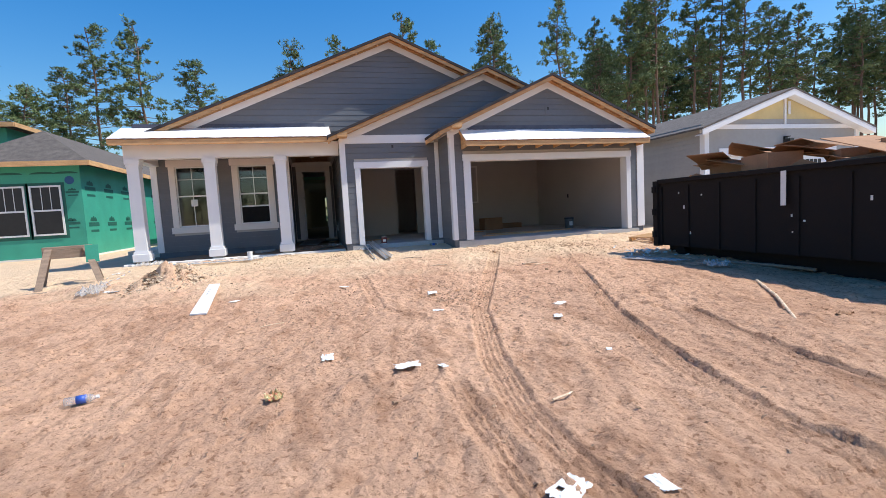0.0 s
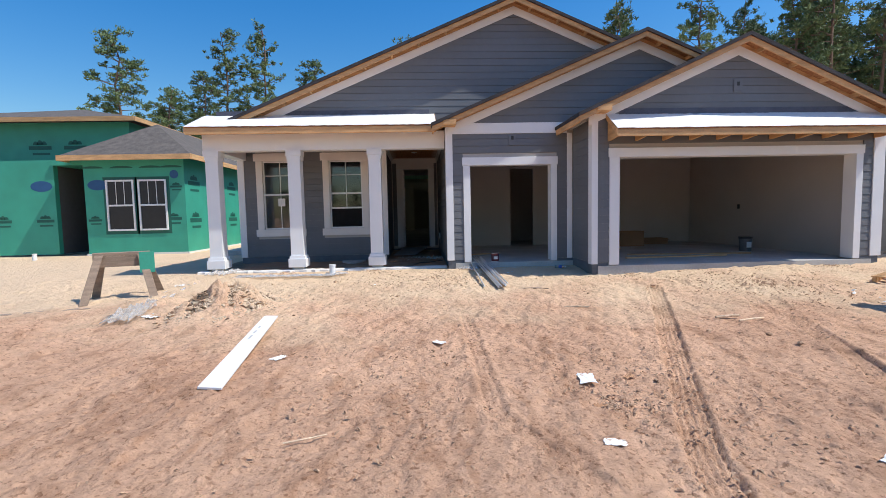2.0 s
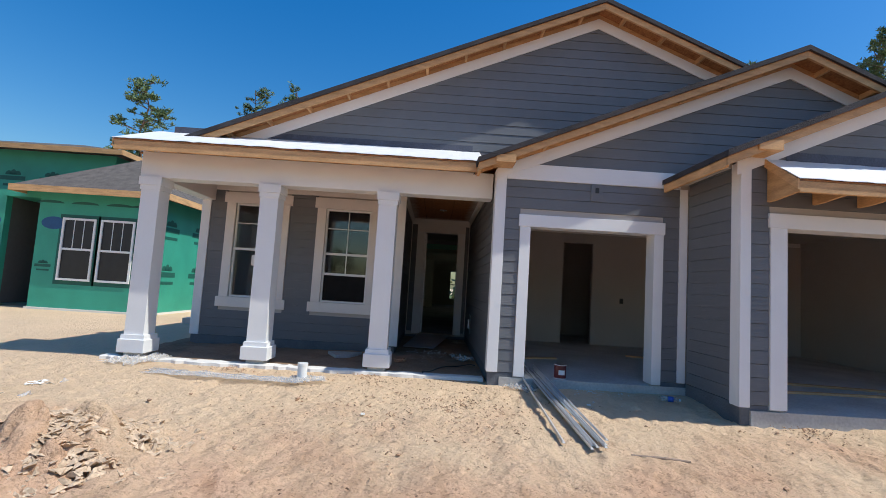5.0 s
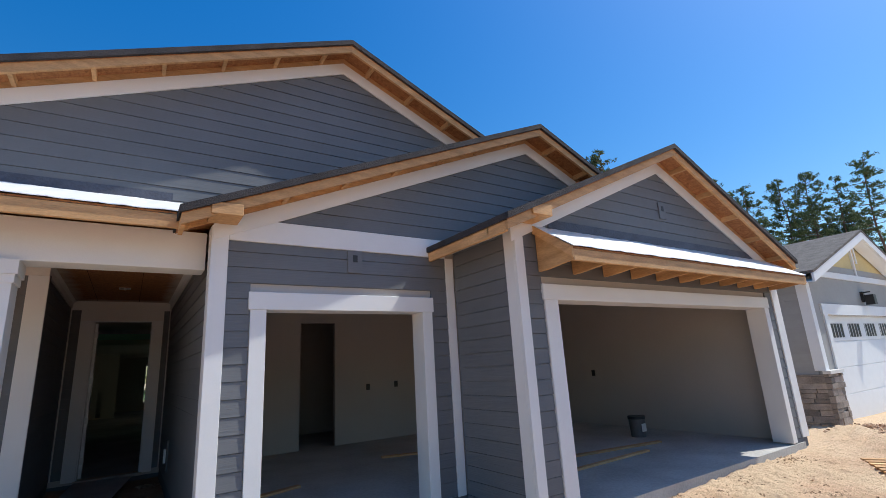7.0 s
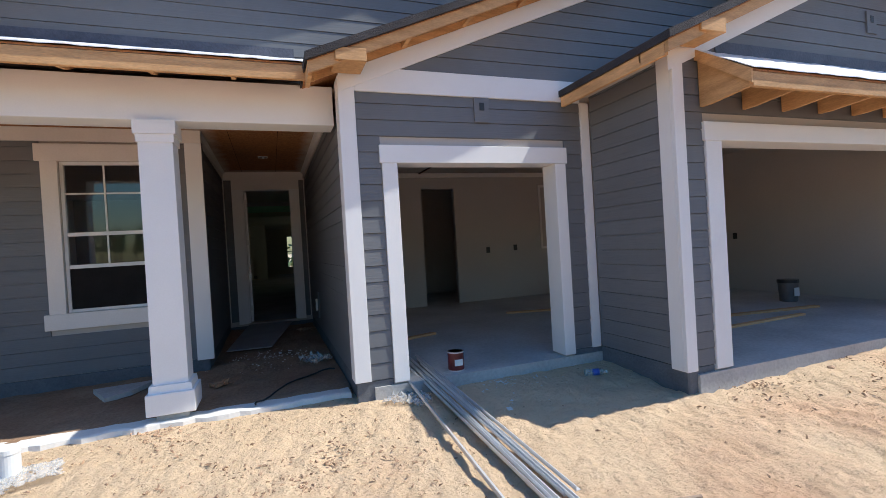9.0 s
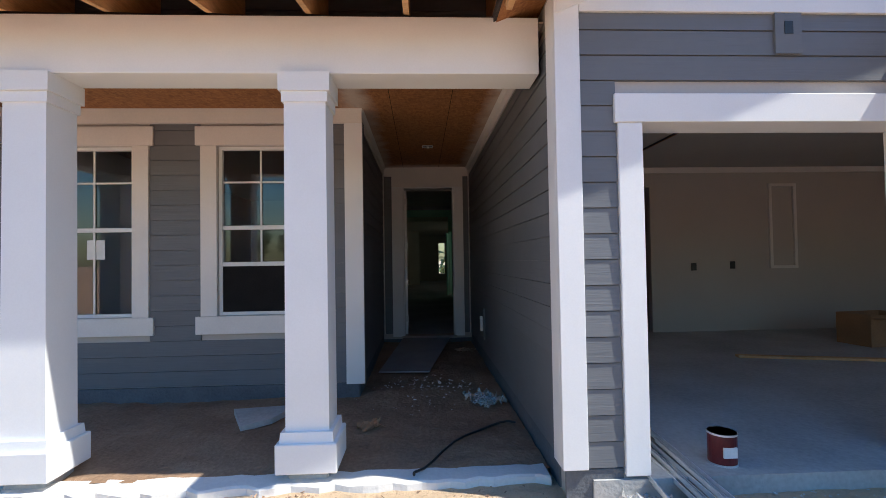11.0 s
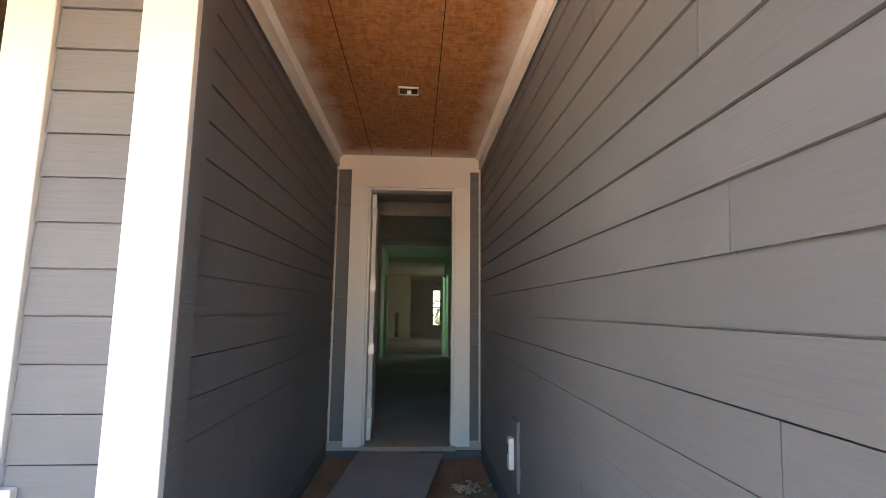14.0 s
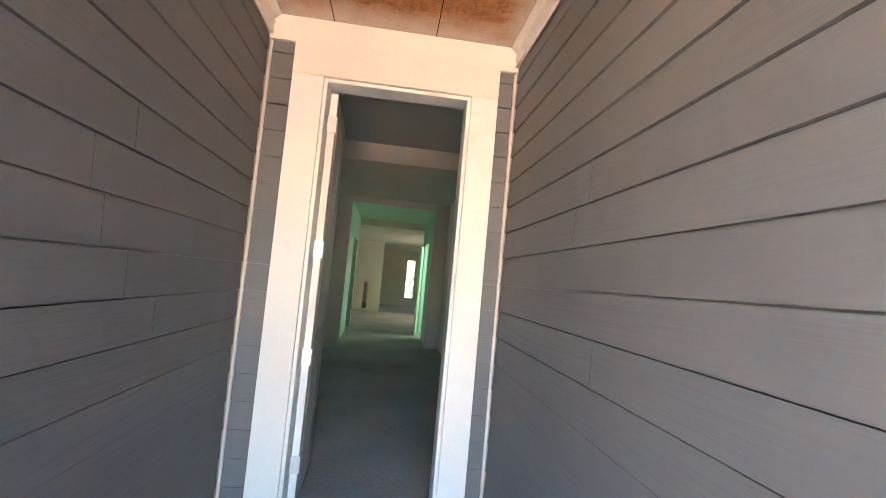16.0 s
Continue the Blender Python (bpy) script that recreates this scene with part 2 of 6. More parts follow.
M_HALL = mat("pale_grey_hall_paint", (0.70, 0.69, 0.68), 0.8, var=0.05, scale=1, fine=40, bump=0.05)
# white vestibule surfaces: the greenish light on them is mixed into the base colour
M_GREENLIT = mat("white_paint_green_light", (0.50, 0.78, 0.62), 0.7, var=0.04, scale=1, fine=40, bump=0.05)
M_INT = mat("cream_interior_paint", (0.72, 0.70, 0.58), 0.8, var=0.04, scale=1, fine=40, bump=0.05)
M_DARK = mat("dark_void_paint", (0.016, 0.015, 0.015), 0.95, var=0.2, spec=0.2)
M_DOOR = mat("grey_white_door_primer", (0.58, 0.57, 0.56), 0.45, var=0.08, bump=0.05)
M_GREEN = mat("green_foam_sheathing", (0.042, 0.32, 0.22), 0.55, var=0.12, scale=1.5, fine=30, bump=0.1, obj_var=0.05)
M_TEAL = mat("pale_teal_sheathing", (0.12, 0.50, 0.42), 0.55, var=0.12, scale=1.5, fine=30, bump=0.1)
M_PRINT = mat("dark_green_print", (0.012, 0.11, 0.08), 0.6, var=0.1)
M_PRINT_B = mat("blue_print_oval", (0.02, 0.09, 0.22), 0.6, var=0.1)
M_YELLOW = mat("yellow_gypsum_sheathing", (0.68, 0.55, 0.27), 0.8, var=0.1, scale=2)
M_STONE = mat("stacked_stone_veneer", (0.30, 0.25, 0.21), 0.9, var=0.3, scale=6, fine=40, bump=0.6, obj_var=0.4)
M_DUMP = mat("black_painted_steel", (0.011, 0.010, 0.010), 0.85, spec=0.2, var=0.5, scale=3, fine=30, bump=0.25, color2=(0.02, 0.016, 0.014))
M_CARD = mat("brown_cardboard", (0.38, 0.205, 0.105), 0.85, var=0.15, scale=3, fine=40, bump=0.1, obj_var=0.2)
M_PAPER = mat("white_paper_scrap", (0.80, 0.79, 0.76), 0.8, var=0.06, scale=8, fine=60, bump=0.2)
M_PLASTIC = mat("crumpled_clear_plastic", (0.68, 0.66, 0.63), 0.3, var=0.15, scale=12, fine=60, bump=0.5)
M_PLASTIC.node_tree.nodes["Principled BSDF"].inputs["Alpha"].default_value = 0.32
M_PVC = mat("white_pvc", (0.80, 0.80, 0.78), 0.35, var=0.04, bump=0.05)
M_STEEL = mat("galvanised_steel", (0.68, 0.68, 0.69), 0.4, metal=0.45, var=0.1, scale=6, fine=60, bump=0.1)
M_OLDWOOD = mat("weathered_grey_wood", (0.30, 0.22, 0.16), 0.9, var=0.25, scale=4, fine=40, bump=0.4, stretch=(1, 1, 5), obj_var=0.15)
M_RED = mat("dark_red_tin", (0.12, 0.013, 0.016), 0.35, var=0.2, bump=0.05)
M_BLUE = mat("blue_plastic_label", (0.04, 0.10, 0.42), 0.4, var=0.1, bump=0)
M_BARK = mat("pine_bark", (0.17, 0.115, 0.085), 0.95, var=0.35, scale=5, fine=30, bump=0.6, stretch=(1, 1, 0.3))
M_NEEDLE = mat("pine_needles", (0.15, 0.205, 0.085), 0.75, var=0.3, scale=0.8, fine=6, bump=0, color2=(0.055, 0.095, 0.036), obj_var=0.15)
M_CLOD = mat("dirt_clod", (0.42, 0.27, 0.17), 0.95, var=0.3, scale=8, fine=60, bump=0.4, obj_var=0.3)
M_DARKCHIP = mat("dark_bark_chips", (0.22, 0.135, 0.08), 0.95, var=0.4, scale=10, fine=50, bump=0.3)
M_STRAW = mat("wood_chips", (0.60, 0.45, 0.31), 0.95, var=0.4, scale=10, fine=50, bump=0.3, obj_var=0.3)
M_GDOOR = mat("white_steel_garage_door", (0.80, 0.80, 0.80), 0.45, var=0.03, bump=0.04)
M_BLACK = mat("black_metal", (0.02, 0.02, 0.02), 0.4, var=0.2, bump=0.05)
M_GLASS = glass_mat("window_glass")


# ---- building helpers ----
def bm_box(bm, x0, y0, z0, x1, y1, z1, m=None):
    vs = [bm.verts.new(Vector(p) if m is None else m @ Vector(p)) for p in
          ((x0, y0, z0), (x1, y0, z0), (x1, y1, z0), (x0, y1, z0), (x0, y0, z1), (x1, y0, z1), (x1, y1, z1), (x0, y1, z1))]
    for f in ((3, 2, 1, 0), (4, 5, 6, 7), (0, 1, 5, 4), (1, 2, 6, 5), (2, 3, 7, 6), (3, 0, 4, 7)):
        bm.faces.new([vs[i] for i in f])


def bm_prism(bm, pts, off):
    """A polygon (3D points) pushed along off into a solid."""
    a = [bm.verts.new(Vector(p)) for p in pts]
    b = [bm.verts.new(Vector(p) + Vector(off)) for p in pts]
    bm.faces.new(a)
    bm.faces.new(b[::-1])
    n = len(pts)
    for i in range(n):
        bm.faces.new((a[i], b[i], b[(i + 1) % n], a[(i + 1) % n]))


def bm_tube(bm, p, q, r0, r1=None, n=10, caps=True):
    p, q = Vector(p), Vector(q)
    r1 = r0 if r1 is None else r1
    rot = (q - p).to_track_quat("Z", "Y").to_matrix()
    a = [bm.verts.new(p + rot @ Vector((r0 * math.cos(k * 2 * math.pi / n), r0 * math.sin(k * 2 * math.pi / n), 0))) for k in range(n)]
    b = [bm.verts.new(q + rot @ Vector((r1 * math.cos(k * 2 * math.pi / n), r1 * math.sin(k * 2 * math.pi / n), 0))) for k in range(n)]
    for k in range(n):
        bm.faces.new((a[k], a[(k + 1) % n], b[(k + 1) % n], b[k]))
    if caps:
        bm.faces.new(a[::-1])
        bm.faces.new(b)


def link(name, bm, material, bevel=0.0, smooth=False):
    if bevel:
        bmesh.ops.bevel(bm, geom=list(bm.edges), offset=bevel, segments=1, affect="EDGES")
    bmesh.ops.recalc_face_normals(bm, faces=list(bm.faces))
    me = bpy.data.meshes.new(name)
    bm.to_mesh(me)
    bm.free()
    me.materials.append(material)
    if smooth:
        for p in me.polygons:
            p.use_smooth = True
    return new(name, me)


def part(name, bm, material, parent, label="", bevel=0.0, smooth=False):
    ob = link(name, bm, material, bevel, smooth)
    ob.parent = parent
    if label:
        ob["label"] = label
    return ob


def box(name, material, parent, x0, y0, z0, x1, y1, z1, label="", bevel=0.0, m=None):
    bm = bmesh.new()
    bm_box(bm, x0, y0, z0, x1, y1, z1, m)
    return part(name, bm, material, parent, label, bevel)


def prism(name, material, parent, pts, off, label="", bevel=0.0):
    bm = bmesh.new()
    bm_prism(bm, pts, off)
    return part(name, bm, material, parent, label, bevel)


def empty(name, label, category, kind="", at=(0, 0, 0), group=""):
    e = new(name)
    e.location = at
    return tagged(e, label, category, group, kind)


def structure(name, bm, material, label, category, bevel=0.0):
    return tagged(link(name, bm, material, bevel), label, category, kind="structure")


def wall_cells(bm, place, u0, u1, z0, z1, holes, t):
    """A wall of thickness t with holes (u0, u1, z0, z1); place maps (u, depth, z) to the world."""
    us = sorted({u0, u1, *[h for o in holes for h in o[:2]]})
    zs = sorted({z0, z1, *[h for o in holes for h in o[2:]]})
    for a, b in zip(us, us[1:]):
        run = None
        for c, d in zip(zs, zs[1:]):
            solid = not any(o[0] < (a + b) / 2 < o[1] and o[2] < (c + d) / 2 < o[3] for o in holes)
            if solid:
                run = (run[0], d) if run else (c, d)
            if run and (not solid or d == zs[-1]):
                pts = [place(a, 0, run[0]), place(b, 0, run[0]), place(b, 0, run[1]), place(a, 0, run[1])]
                bm_prism(bm, pts, Vector(place(a, t, run[0])) - Vector(place(a, 0, run[0])))
                run = None


LAP = 0.155


def siding(wall, place, u0, u1, z0, z1, holes=(), top=None, material=None, lap=LAP, joints=0.0, rng=None):
    """Lap boards over a wall: each one a tapered plank, cut at openings and under a gable."""
    z = z0
    while z < z1 - 0.02:
        zt = min(z + lap, z1)
        segs = [(u0, u1)]
        for h in holes:
            if h[2] < zt - 0.01 and h[3] > z + 0.01:
                segs = [s for a, b in segs for s in ((a, min(b, h[0])), (max(a, h[1]), b)) if s[1] - s[0] > 0.03]
        if joints and rng:
            cut = []
            for a, b in segs:
                if b - a > joints:
                    j = a + (b - a) * rng.uniform(0.2, 0.8)
                    cut += [(a, j - 0.0015), (j + 0.0015, b)]
                else:
                    cut.append((a, b))
            segs = cut
        for a, b in segs:
            at, bt, ab, bb = a, b, a, b
            if top:
                lo, hi = top(z), top(zt)
                ab, bb = max(a, lo[0]), min(b, lo[1])
                at, bt = max(a, hi[0]), min(b, hi[1])
                if bb - ab < 0.06:
                    continue
                if bt - at < 0.01:
                    at = bt = (at + bt) / 2
                    at, bt = at - 0.004, bt + 0.004
            bm = bmesh.new()
            prof = ((-0.020, z + 0.005), (-0.013, zt - 0.001), (0.004, zt - 0.001), (0.004, z), (-0.004, z), (-0.004, z + 0.005))
            ends = []
            for side in (0, 1):
                ends.append([bm.verts.new(Vector(place((ab, bb)[side] if zz < z + 0.01 else (at, bt)[side], w, zz))) for w, zz in prof])
            p, q = ends
            bm.faces.new(p)
            bm.faces.new(q[::-1])
            for k in range(6):
                bm.faces.new((p[k], q[k], q[(k + 1) % 6], p[(k + 1) % 6]))
            part("plank", bm, material or M_SIDE, wall)
        z = zt


def front(y):
    return lambda u, w, z: (u, y + w, z)


def facing_left(x):
    return lambda u, w, z: (x + w, u, z)


def facing_right(x):
    return lambda u, w, z: (x - w, u, z)


HX, HY = -2.4, 9.75  # middle of the chip heap


# ---- ground: one sheet, dense near the walk ----
def track_depth(X, Y, ys, xs, width=0.24):
    cx = np.interp(Y, ys, xs)
    d = X - cx
    inside = np.clip(1.25 - np.abs(d) / (width / 2), 0, 1)
    live = ((Y > ys[0]) & (Y < ys[-1])).astype(float)
    ribs = 0.5 + 0.5 * np.cos(d * 2 * np.pi / 0.055)
    return -live * np.clip(inside * 3, 0, 1) * (0.016 + 0.026 * ribs) + live * 0.012 * np.exp(-((np.abs(d) - width * 0.62) / 0.04) ** 2)


def ground_height(X, Y):
    return np.interp(Y, (-200, -8, 0, 4.2, 7, 9.2, 12.6, 30, 400), (0.0, 0.08, 0.25, 0.42, 0.52, 0.60, 0.79, 0.79, 0.79)) + 0.085 * np.clip((X - 2.0) / 6, 0, 1) * np.clip((Y - 8.5) / 2.6, 0, 1) * np.clip((12 - X) / 2, 0, 1)


def axis(marks, steps, far):
    """Grid lines: even steps between the marks, then growing outwards to the horizon."""
    core = [np.arange(a, b - step / 2, step) for a, b, step in zip(marks, marks[1:], steps)] + [np.array([marks[-1]])]
    grow = np.cumsum(steps[0] * 1.22 ** np.arange(1, 60))
    grow = grow[grow < far]
    return np.concatenate([(marks[0] - grow)[::-1], *core, marks[-1] + grow])


def lattice(X, Y, cell, seed):
    """Smooth value noise on a lattice."""
    g = np.random.RandomState(seed).rand(256, 256)
    u, v = X / cell, Y / cell
    i, j = np.floor(u).astype(int), np.floor(v).astype(int)
    f, h = u - i, v - j
    f, h = f * f * (3 - 2 * f), h * h * (3 - 2 * h)
    q = lambda a, b: g[a % 256, b % 256]
    return (q(i, j) * (1 - f) + q(i + 1, j) * f) * (1 - h) + (q(i, j + 1) * (1 - f) + q(i + 1, j + 1) * f) * h - 0.5


def build_ground():
    xs, ys = axis((-7.0, -2.6, 5.6, 9.0), (0.045, 0.021, 0.045), 900), axis((0.6, 8.0, 13.2), (0.021, 0.032), 900)
    X, Y = np.meshgrid(xs, ys)
    Z = ground_height(X, Y)
    open_air = np.clip((13.15 - Y) / 0.9, 0, 1) * np.clip((30 - np.abs(X)) / 10, 0, 1)
    rough = lattice(X, Y, 1.3, 1) * 0.05 + lattice(X, Y, 0.42, 2) * 0.028 + lattice(X, Y, 0.17, 3) * 0.024 + lattice(X, Y, 0.08, 4) * 0.022 + lattice(X, Y, 0.045, 24) * 0.016
    clods = np.clip(lattice(X, Y, 0.11, 5) - 0.2, 0, 1) * 0.13 * np.clip(lattice(X, Y, 1.7, 6) * 3 + 0.4, 0, 1)
    # scuffs dragged along the drive
    S, T = X * 0.93 - Y * 0.37, X * 0.37 + Y * 0.93
    scuff = lattice(S, T * 0.3, 0.10, 7) * 0.022 + np.abs(lattice(S + 0.4 * lattice(X, Y, 2.0, 9), T * 0.1, 0.2, 8)) * 0.03
    T1 = track_depth(X, Y, (1.0, 1.85, 2.5, 3.6, 5.3, 8.5, 10.4), (1.72, 1.63, 1.65, 1.84, 2.33, 3.78, 4.6))
    T2 = track_depth(X, Y, (0.7, 1.3, 1.7, 2.85, 4.4, 7.4, 9.6), (3.4, 3.16, 3.09, 3.27, 3.75, 5.07, 6.0))
    T3 = track_depth(X, Y, (3.6, 4.6, 5.9, 8.9), (2.6, 1.72, 1.10, 1.16), 0.16) * 0.6
    T4 = track_depth(X, Y, (0.7, 2.5, 4.2), (4.3, 4.25, 4.6))
    T5 = track_depth(X, Y, (1.0, 3.2), (1.25, 1.32), 0.2)
    T6 = track_depth(Y, X, (-0.9, 0.6, 2.2, 4.2), (1.16, 1.2, 1.2, 1.12), 0.3)
    worn = 1 - 0.6 * np.clip(-(T1 + T2 + T4) * 60, 0, 1)
    Z = Z + open_air * ((rough + clods + scuff) * worn + T1 + T2 + T3 + T4 + T5 + T6)
    # mounds beside the porch and beside the neighbour's drive
    for cx, cy, r, h, sd in ((HX, HY, 0.55, 0.32, 11), (-5.6, 7.4, 1.5, 0.14, 12), (11.6, 11.2, 0.9, 0.2, 13), (13.2, 10.2, 0.8, 0.22, 14), (-3.6, 10.2, 0.5, 0.06, 15), (30, 14, 2.5, 0.5, 16), (34, 10, 2.0, 0.4, 17)):
        e = np.exp(-((X - cx) ** 2 + (Y - cy) ** 2) / (r * r))
        Z = Z + e * h * (1 + 1.2 * lattice(X, Y, 0.16, sd) + 0.8 * lattice(X, Y, 0.07, sd + 20))
    n, m = X.shape[1], X.shape[0]
    verts = np.stack([X.ravel(), Y.ravel(), Z.ravel()], 1)
    idx = np.arange(n * m).reshape(m, n)
    faces = np.stack([idx[:-1, :-1], idx[:-1, 1:], idx[1:, 1:], idx[1:, :-1]], -1).reshape(-1, 4)
    me = bpy.data.meshes.new("ground")
    me.from_pydata(verts.tolist(), [], faces.tolist())
    me.materials.append(M_DIRT)
    for p in me.polygons:
        p.use_smooth = True
    tagged(new("ground", me), "bare sandy orange dirt with tyre tracks, clods and scuffs", "ground", kind="structure")


build_ground()


def gz(x, y):
    return float(ground_height(np.array(x), np.array(y)))


# ---- the house: measures ----
Y_MID, Y_GAR, Y_WIN, Y_DOOR, Y_MAIN = 12.80, 11.61, 14.98, 18.15, 13.73
X_POST, X_BUMP, X_RIGHT, X_LEFT = 1.157, 3.97, 9.91, -4.07
X_PL, X_PR = -0.325, 1.205
SLAB, SID_B, CEIL = 0.92, 0.985, 3.85
S_MAIN, S_MID, S_GAR = 0.42, 0.42, 0.445
RIDGE_MAIN, RIDGE_MID, RIDGE_GAR = (2.86, 6.95), (5.43, 5.83), (6.85, 5.31)


def gable_top(ridge, slope, drop):
    """Left and right ends, at height z, of the field that lies drop below a gable roof."""
    def ends(z):
        half = max(0.0, (ridge[1] - drop - z) / slope)
        return ridge[0] - half, ridge[0] + half
    return ends


# walls with their lap boards are made last; here the carcass
def carcass(name, place, u0, u1, z0, z1, holes, t, label, material=None):
    bm = bmesh.new()
    wall_cells(bm, place, u0, u1, z0, z1, holes, t)
    return structure(name, bm, material or M_DRYWALL, label, "wall")


HOLE_S = (1.67, 3.49, 0.6, 3.06)
HOLE_G = (4.48, 9.38, 0.6, 3.06)
HOLE_D = (0.03, 0.91, 0.90, 3.51)
WIN2, WIN1 = (-1.76, -0.91, 1.70, 3.46), (-3.46, -2.61, 1.70, 3.46)
wall_mid = carcass("wall_mid", front(Y_MID + 0.004), X_POST + 0.045, X_BUMP + 0.02, 0.6, 3.95, [HOLE_S], 0.16, "slate grey lap-sided wall round the small garage opening")
wall_garage = carcass("wall_garage", front(Y_GAR + 0.004), X_BUMP + 0.02, X_RIGHT, 0.6, 3.95, [HOLE_G], 0.16, "slate grey lap-sided wall round the wide garage opening")
wall_bump = carcass("wall_bump_side", facing_left(X_BUMP + 0.004), Y_GAR + 0.164, Y_MID + 0.164, 0.6, 3.95, [], 0.14, "slate grey lap-sided return wall of the garage")
wall_right = carcass("wall_right", facing_right(X_RIGHT), Y_GAR + 0.166, 41.8, 0.6, 3.9, [], 0.16, "grey side wall of the house")
wall_porch = carcass("wall_porch", front(Y_WIN + 0.004), X_LEFT, X_PL - 0.164, 0.6, CEIL + 0.4, [WIN1, WIN2], 0.16, "slate grey lap-sided porch wall with two windows")
wall_pl = carcass("wall_passage_inner", facing_right(X_PL - 0.004), Y_WIN + 0.004, Y_DOOR, 0.6, CEIL + 0.3, [], 0.16, "dark grey lap-sided wall of the entry passage")
wall_pr = carcass("wall_passage_outer", facing_left(X_PR + 0.004), Y_MID + 0.166, Y_DOOR, 0.6, CEIL + 0.3, [], 0.13, "grey lap-sided wall of the entry passage")
wall_door = carcass("wall_door", front(Y_DOOR + 0.004), X_PL - 0.16, X_PR + 0.13, 0.6, CEIL + 0.3, [HOLE_D], 0.16, "entry wall round the front door")
wall_left = carcass("wall_left", facing_left(X_LEFT), Y_WIN + 0.166, 41.8, 0.6, 3.9, [], 0.16, "grey side wall of the house")


def gable_wall(name, y, ridge, slope, z0, x0, x1, label):
    def zt(x):
        return ridge[1] - 0.10 - slope * abs(x - ridge[0])
    pts = [(x0, y, z0), (x1, y, z0), (x1, y, max(z0 + 0.01, zt(x1))), (ridge[0], y, zt(ridge[0])), (x0, y, max(z0 + 0.01, zt(x0)))]
    bm = bmesh.new()
    bm_prism(bm, pts, (0, 0.12, 0))
    return structure(name, bm, M_SIDE, label, "wall")


gable_mid = gable_wall("wall_gable_mid", Y_MID + 0.004, RIDGE_MID, S_MID, 3.952, 1.1, 9.7, "slate grey lap-sided middle gable")
gable_gar = gable_wall("wall_gable_garage", Y_GAR + 0.004, RIDGE_GAR, S_GAR, 3.952, X_BUMP + 0.02, X_RIGHT - 0.02, "slate grey lap-sided garage gable")
gable_main = gable_wall("wall_gable_main", Y_MAIN + 0.004, RIDGE_MAIN, S_MAIN, 4.10, -3.7, 9.4, "slate grey lap-sided tall main gable")


# ---- roofs ----
def gable_roof(name, ridge, slope, half_l, half_r, y0, y1, label, wall_y, run_l=None):
    """Two shingled slopes on raw sheathing, with raw timber barge boards and lookouts under the front overhang."""
    rx, rz = ridge
    e = empty(name, label, "roof", at=(rx, y0, rz))
    def P(x, y, z):
        return (x - rx, y - y0, z - rz)
    for sgn, half in ((-1, half_l), (1, half_r)):
        xe, ze = rx + sgn * half, rz - slope * half
        prism("shingles", M_SHINGLE, e, [P(rx, y0 - 0.035, rz), P(xe + sgn * 0.02, y0 - 0.035, ze - slope * 0.02), P(xe + sgn * 0.02, y0 - 0.035, ze - 0.07 - slope * 0.02), P(rx, y0 - 0.035, rz - 0.07)], (0, y1 - y0, 0), "dark asphalt shingles")
        prism("sheathing", M_OSB, e, [P(rx, y0, rz - 0.071), P(xe, y0, ze - 0.071), P(xe, y0, ze - 0.08), P(rx, y0, rz - 0.08)], (0, y1 - y0 - 0.05, 0), "raw strand board sheathing")
        prism("barge_board", M_LUMBER, e, [P(rx, y0 + 0.003, rz - 0.06), P(xe, y0 + 0.003, ze - 0.06), P(xe, y0 + 0.003, ze - 0.175), P(rx, y0 + 0.003, rz - 0.175)], (0, 0.038, 0), "raw pine barge board")
        # eave fascia running back
        prism("eave_fascia", M_LUMBER, e, [P(xe, y0 + 0.045, ze - 0.052), P(xe - sgn * 0.036, y0 + 0.045, ze - 0.052), P(xe - sgn * 0.036, y0 + 0.045, ze - 0.185), P(xe, y0 + 0.045, ze - 0.185)], (0, run_l if run_l and sgn < 0 else y1 - y0 - 0.1, 0), "raw pine eave board")
        if wall_y:
            n = max(3, int(half / 0.62))
            for k in range(1, n + 1):
                d = half * (k - 0.45) / n
                x, z = rx + sgn * d, rz - slope * d
                w = 0.02
                prism("lookout", M_LUMBER, e, [P(x - w, y0 + 0.045, z - 0.052 - slope * w * 0), P(x + w, y0 + 0.045, z - 0.052), P(x + w, y0 + 0.045, z - 0.145), P(x - w, y0 + 0.045, z - 0.145)], (0, wall_y - y0 - 0.075, 0), "raw pine lookout block")
            # ledger against the wall above the rake board
            prism("ledger", M_LUMBER, e, [P(rx, wall_y - 0.042, rz - 0.055), P(xe, wall_y - 0.042, ze - 0.055), P(xe, wall_y - 0.042, ze - 0.15), P(rx, wall_y - 0.042, rz - 0.15)], (0, 0.018, 0), "raw pine ledger")
            # white rake board on the wall
            prism("rake_board", M_WHITE, e, [P(rx, wall_y - 0.045, rz - 0.155), P(xe - sgn * 0.3, wall_y - 0.045, rz - slope * (half - 0.3) - 0.155), P(xe - sgn * 0.3, wall_y - 0.045, rz - slope * (half - 0.3) - 0.33), P(rx, wall_y - 0.045, rz - 0.33)], (0, 0.022, 0), "white painted rake board")
    return e


roof_main = gable_roof("main_roof", RIDGE_MAIN, S_MAIN, 6.85, 7.2, 13.36, 42.0, "dark shingled main roof with raw pine barge boards", wall_y=Y_MAIN)
roof_mid = gable_roof("middle_roof", RIDGE_MID, S_MID, 4.56, 4.7, 12.42, 13.72, "dark shingled middle gable roof with raw pine barge boards", wall_y=Y_MID, run_l=0.3)
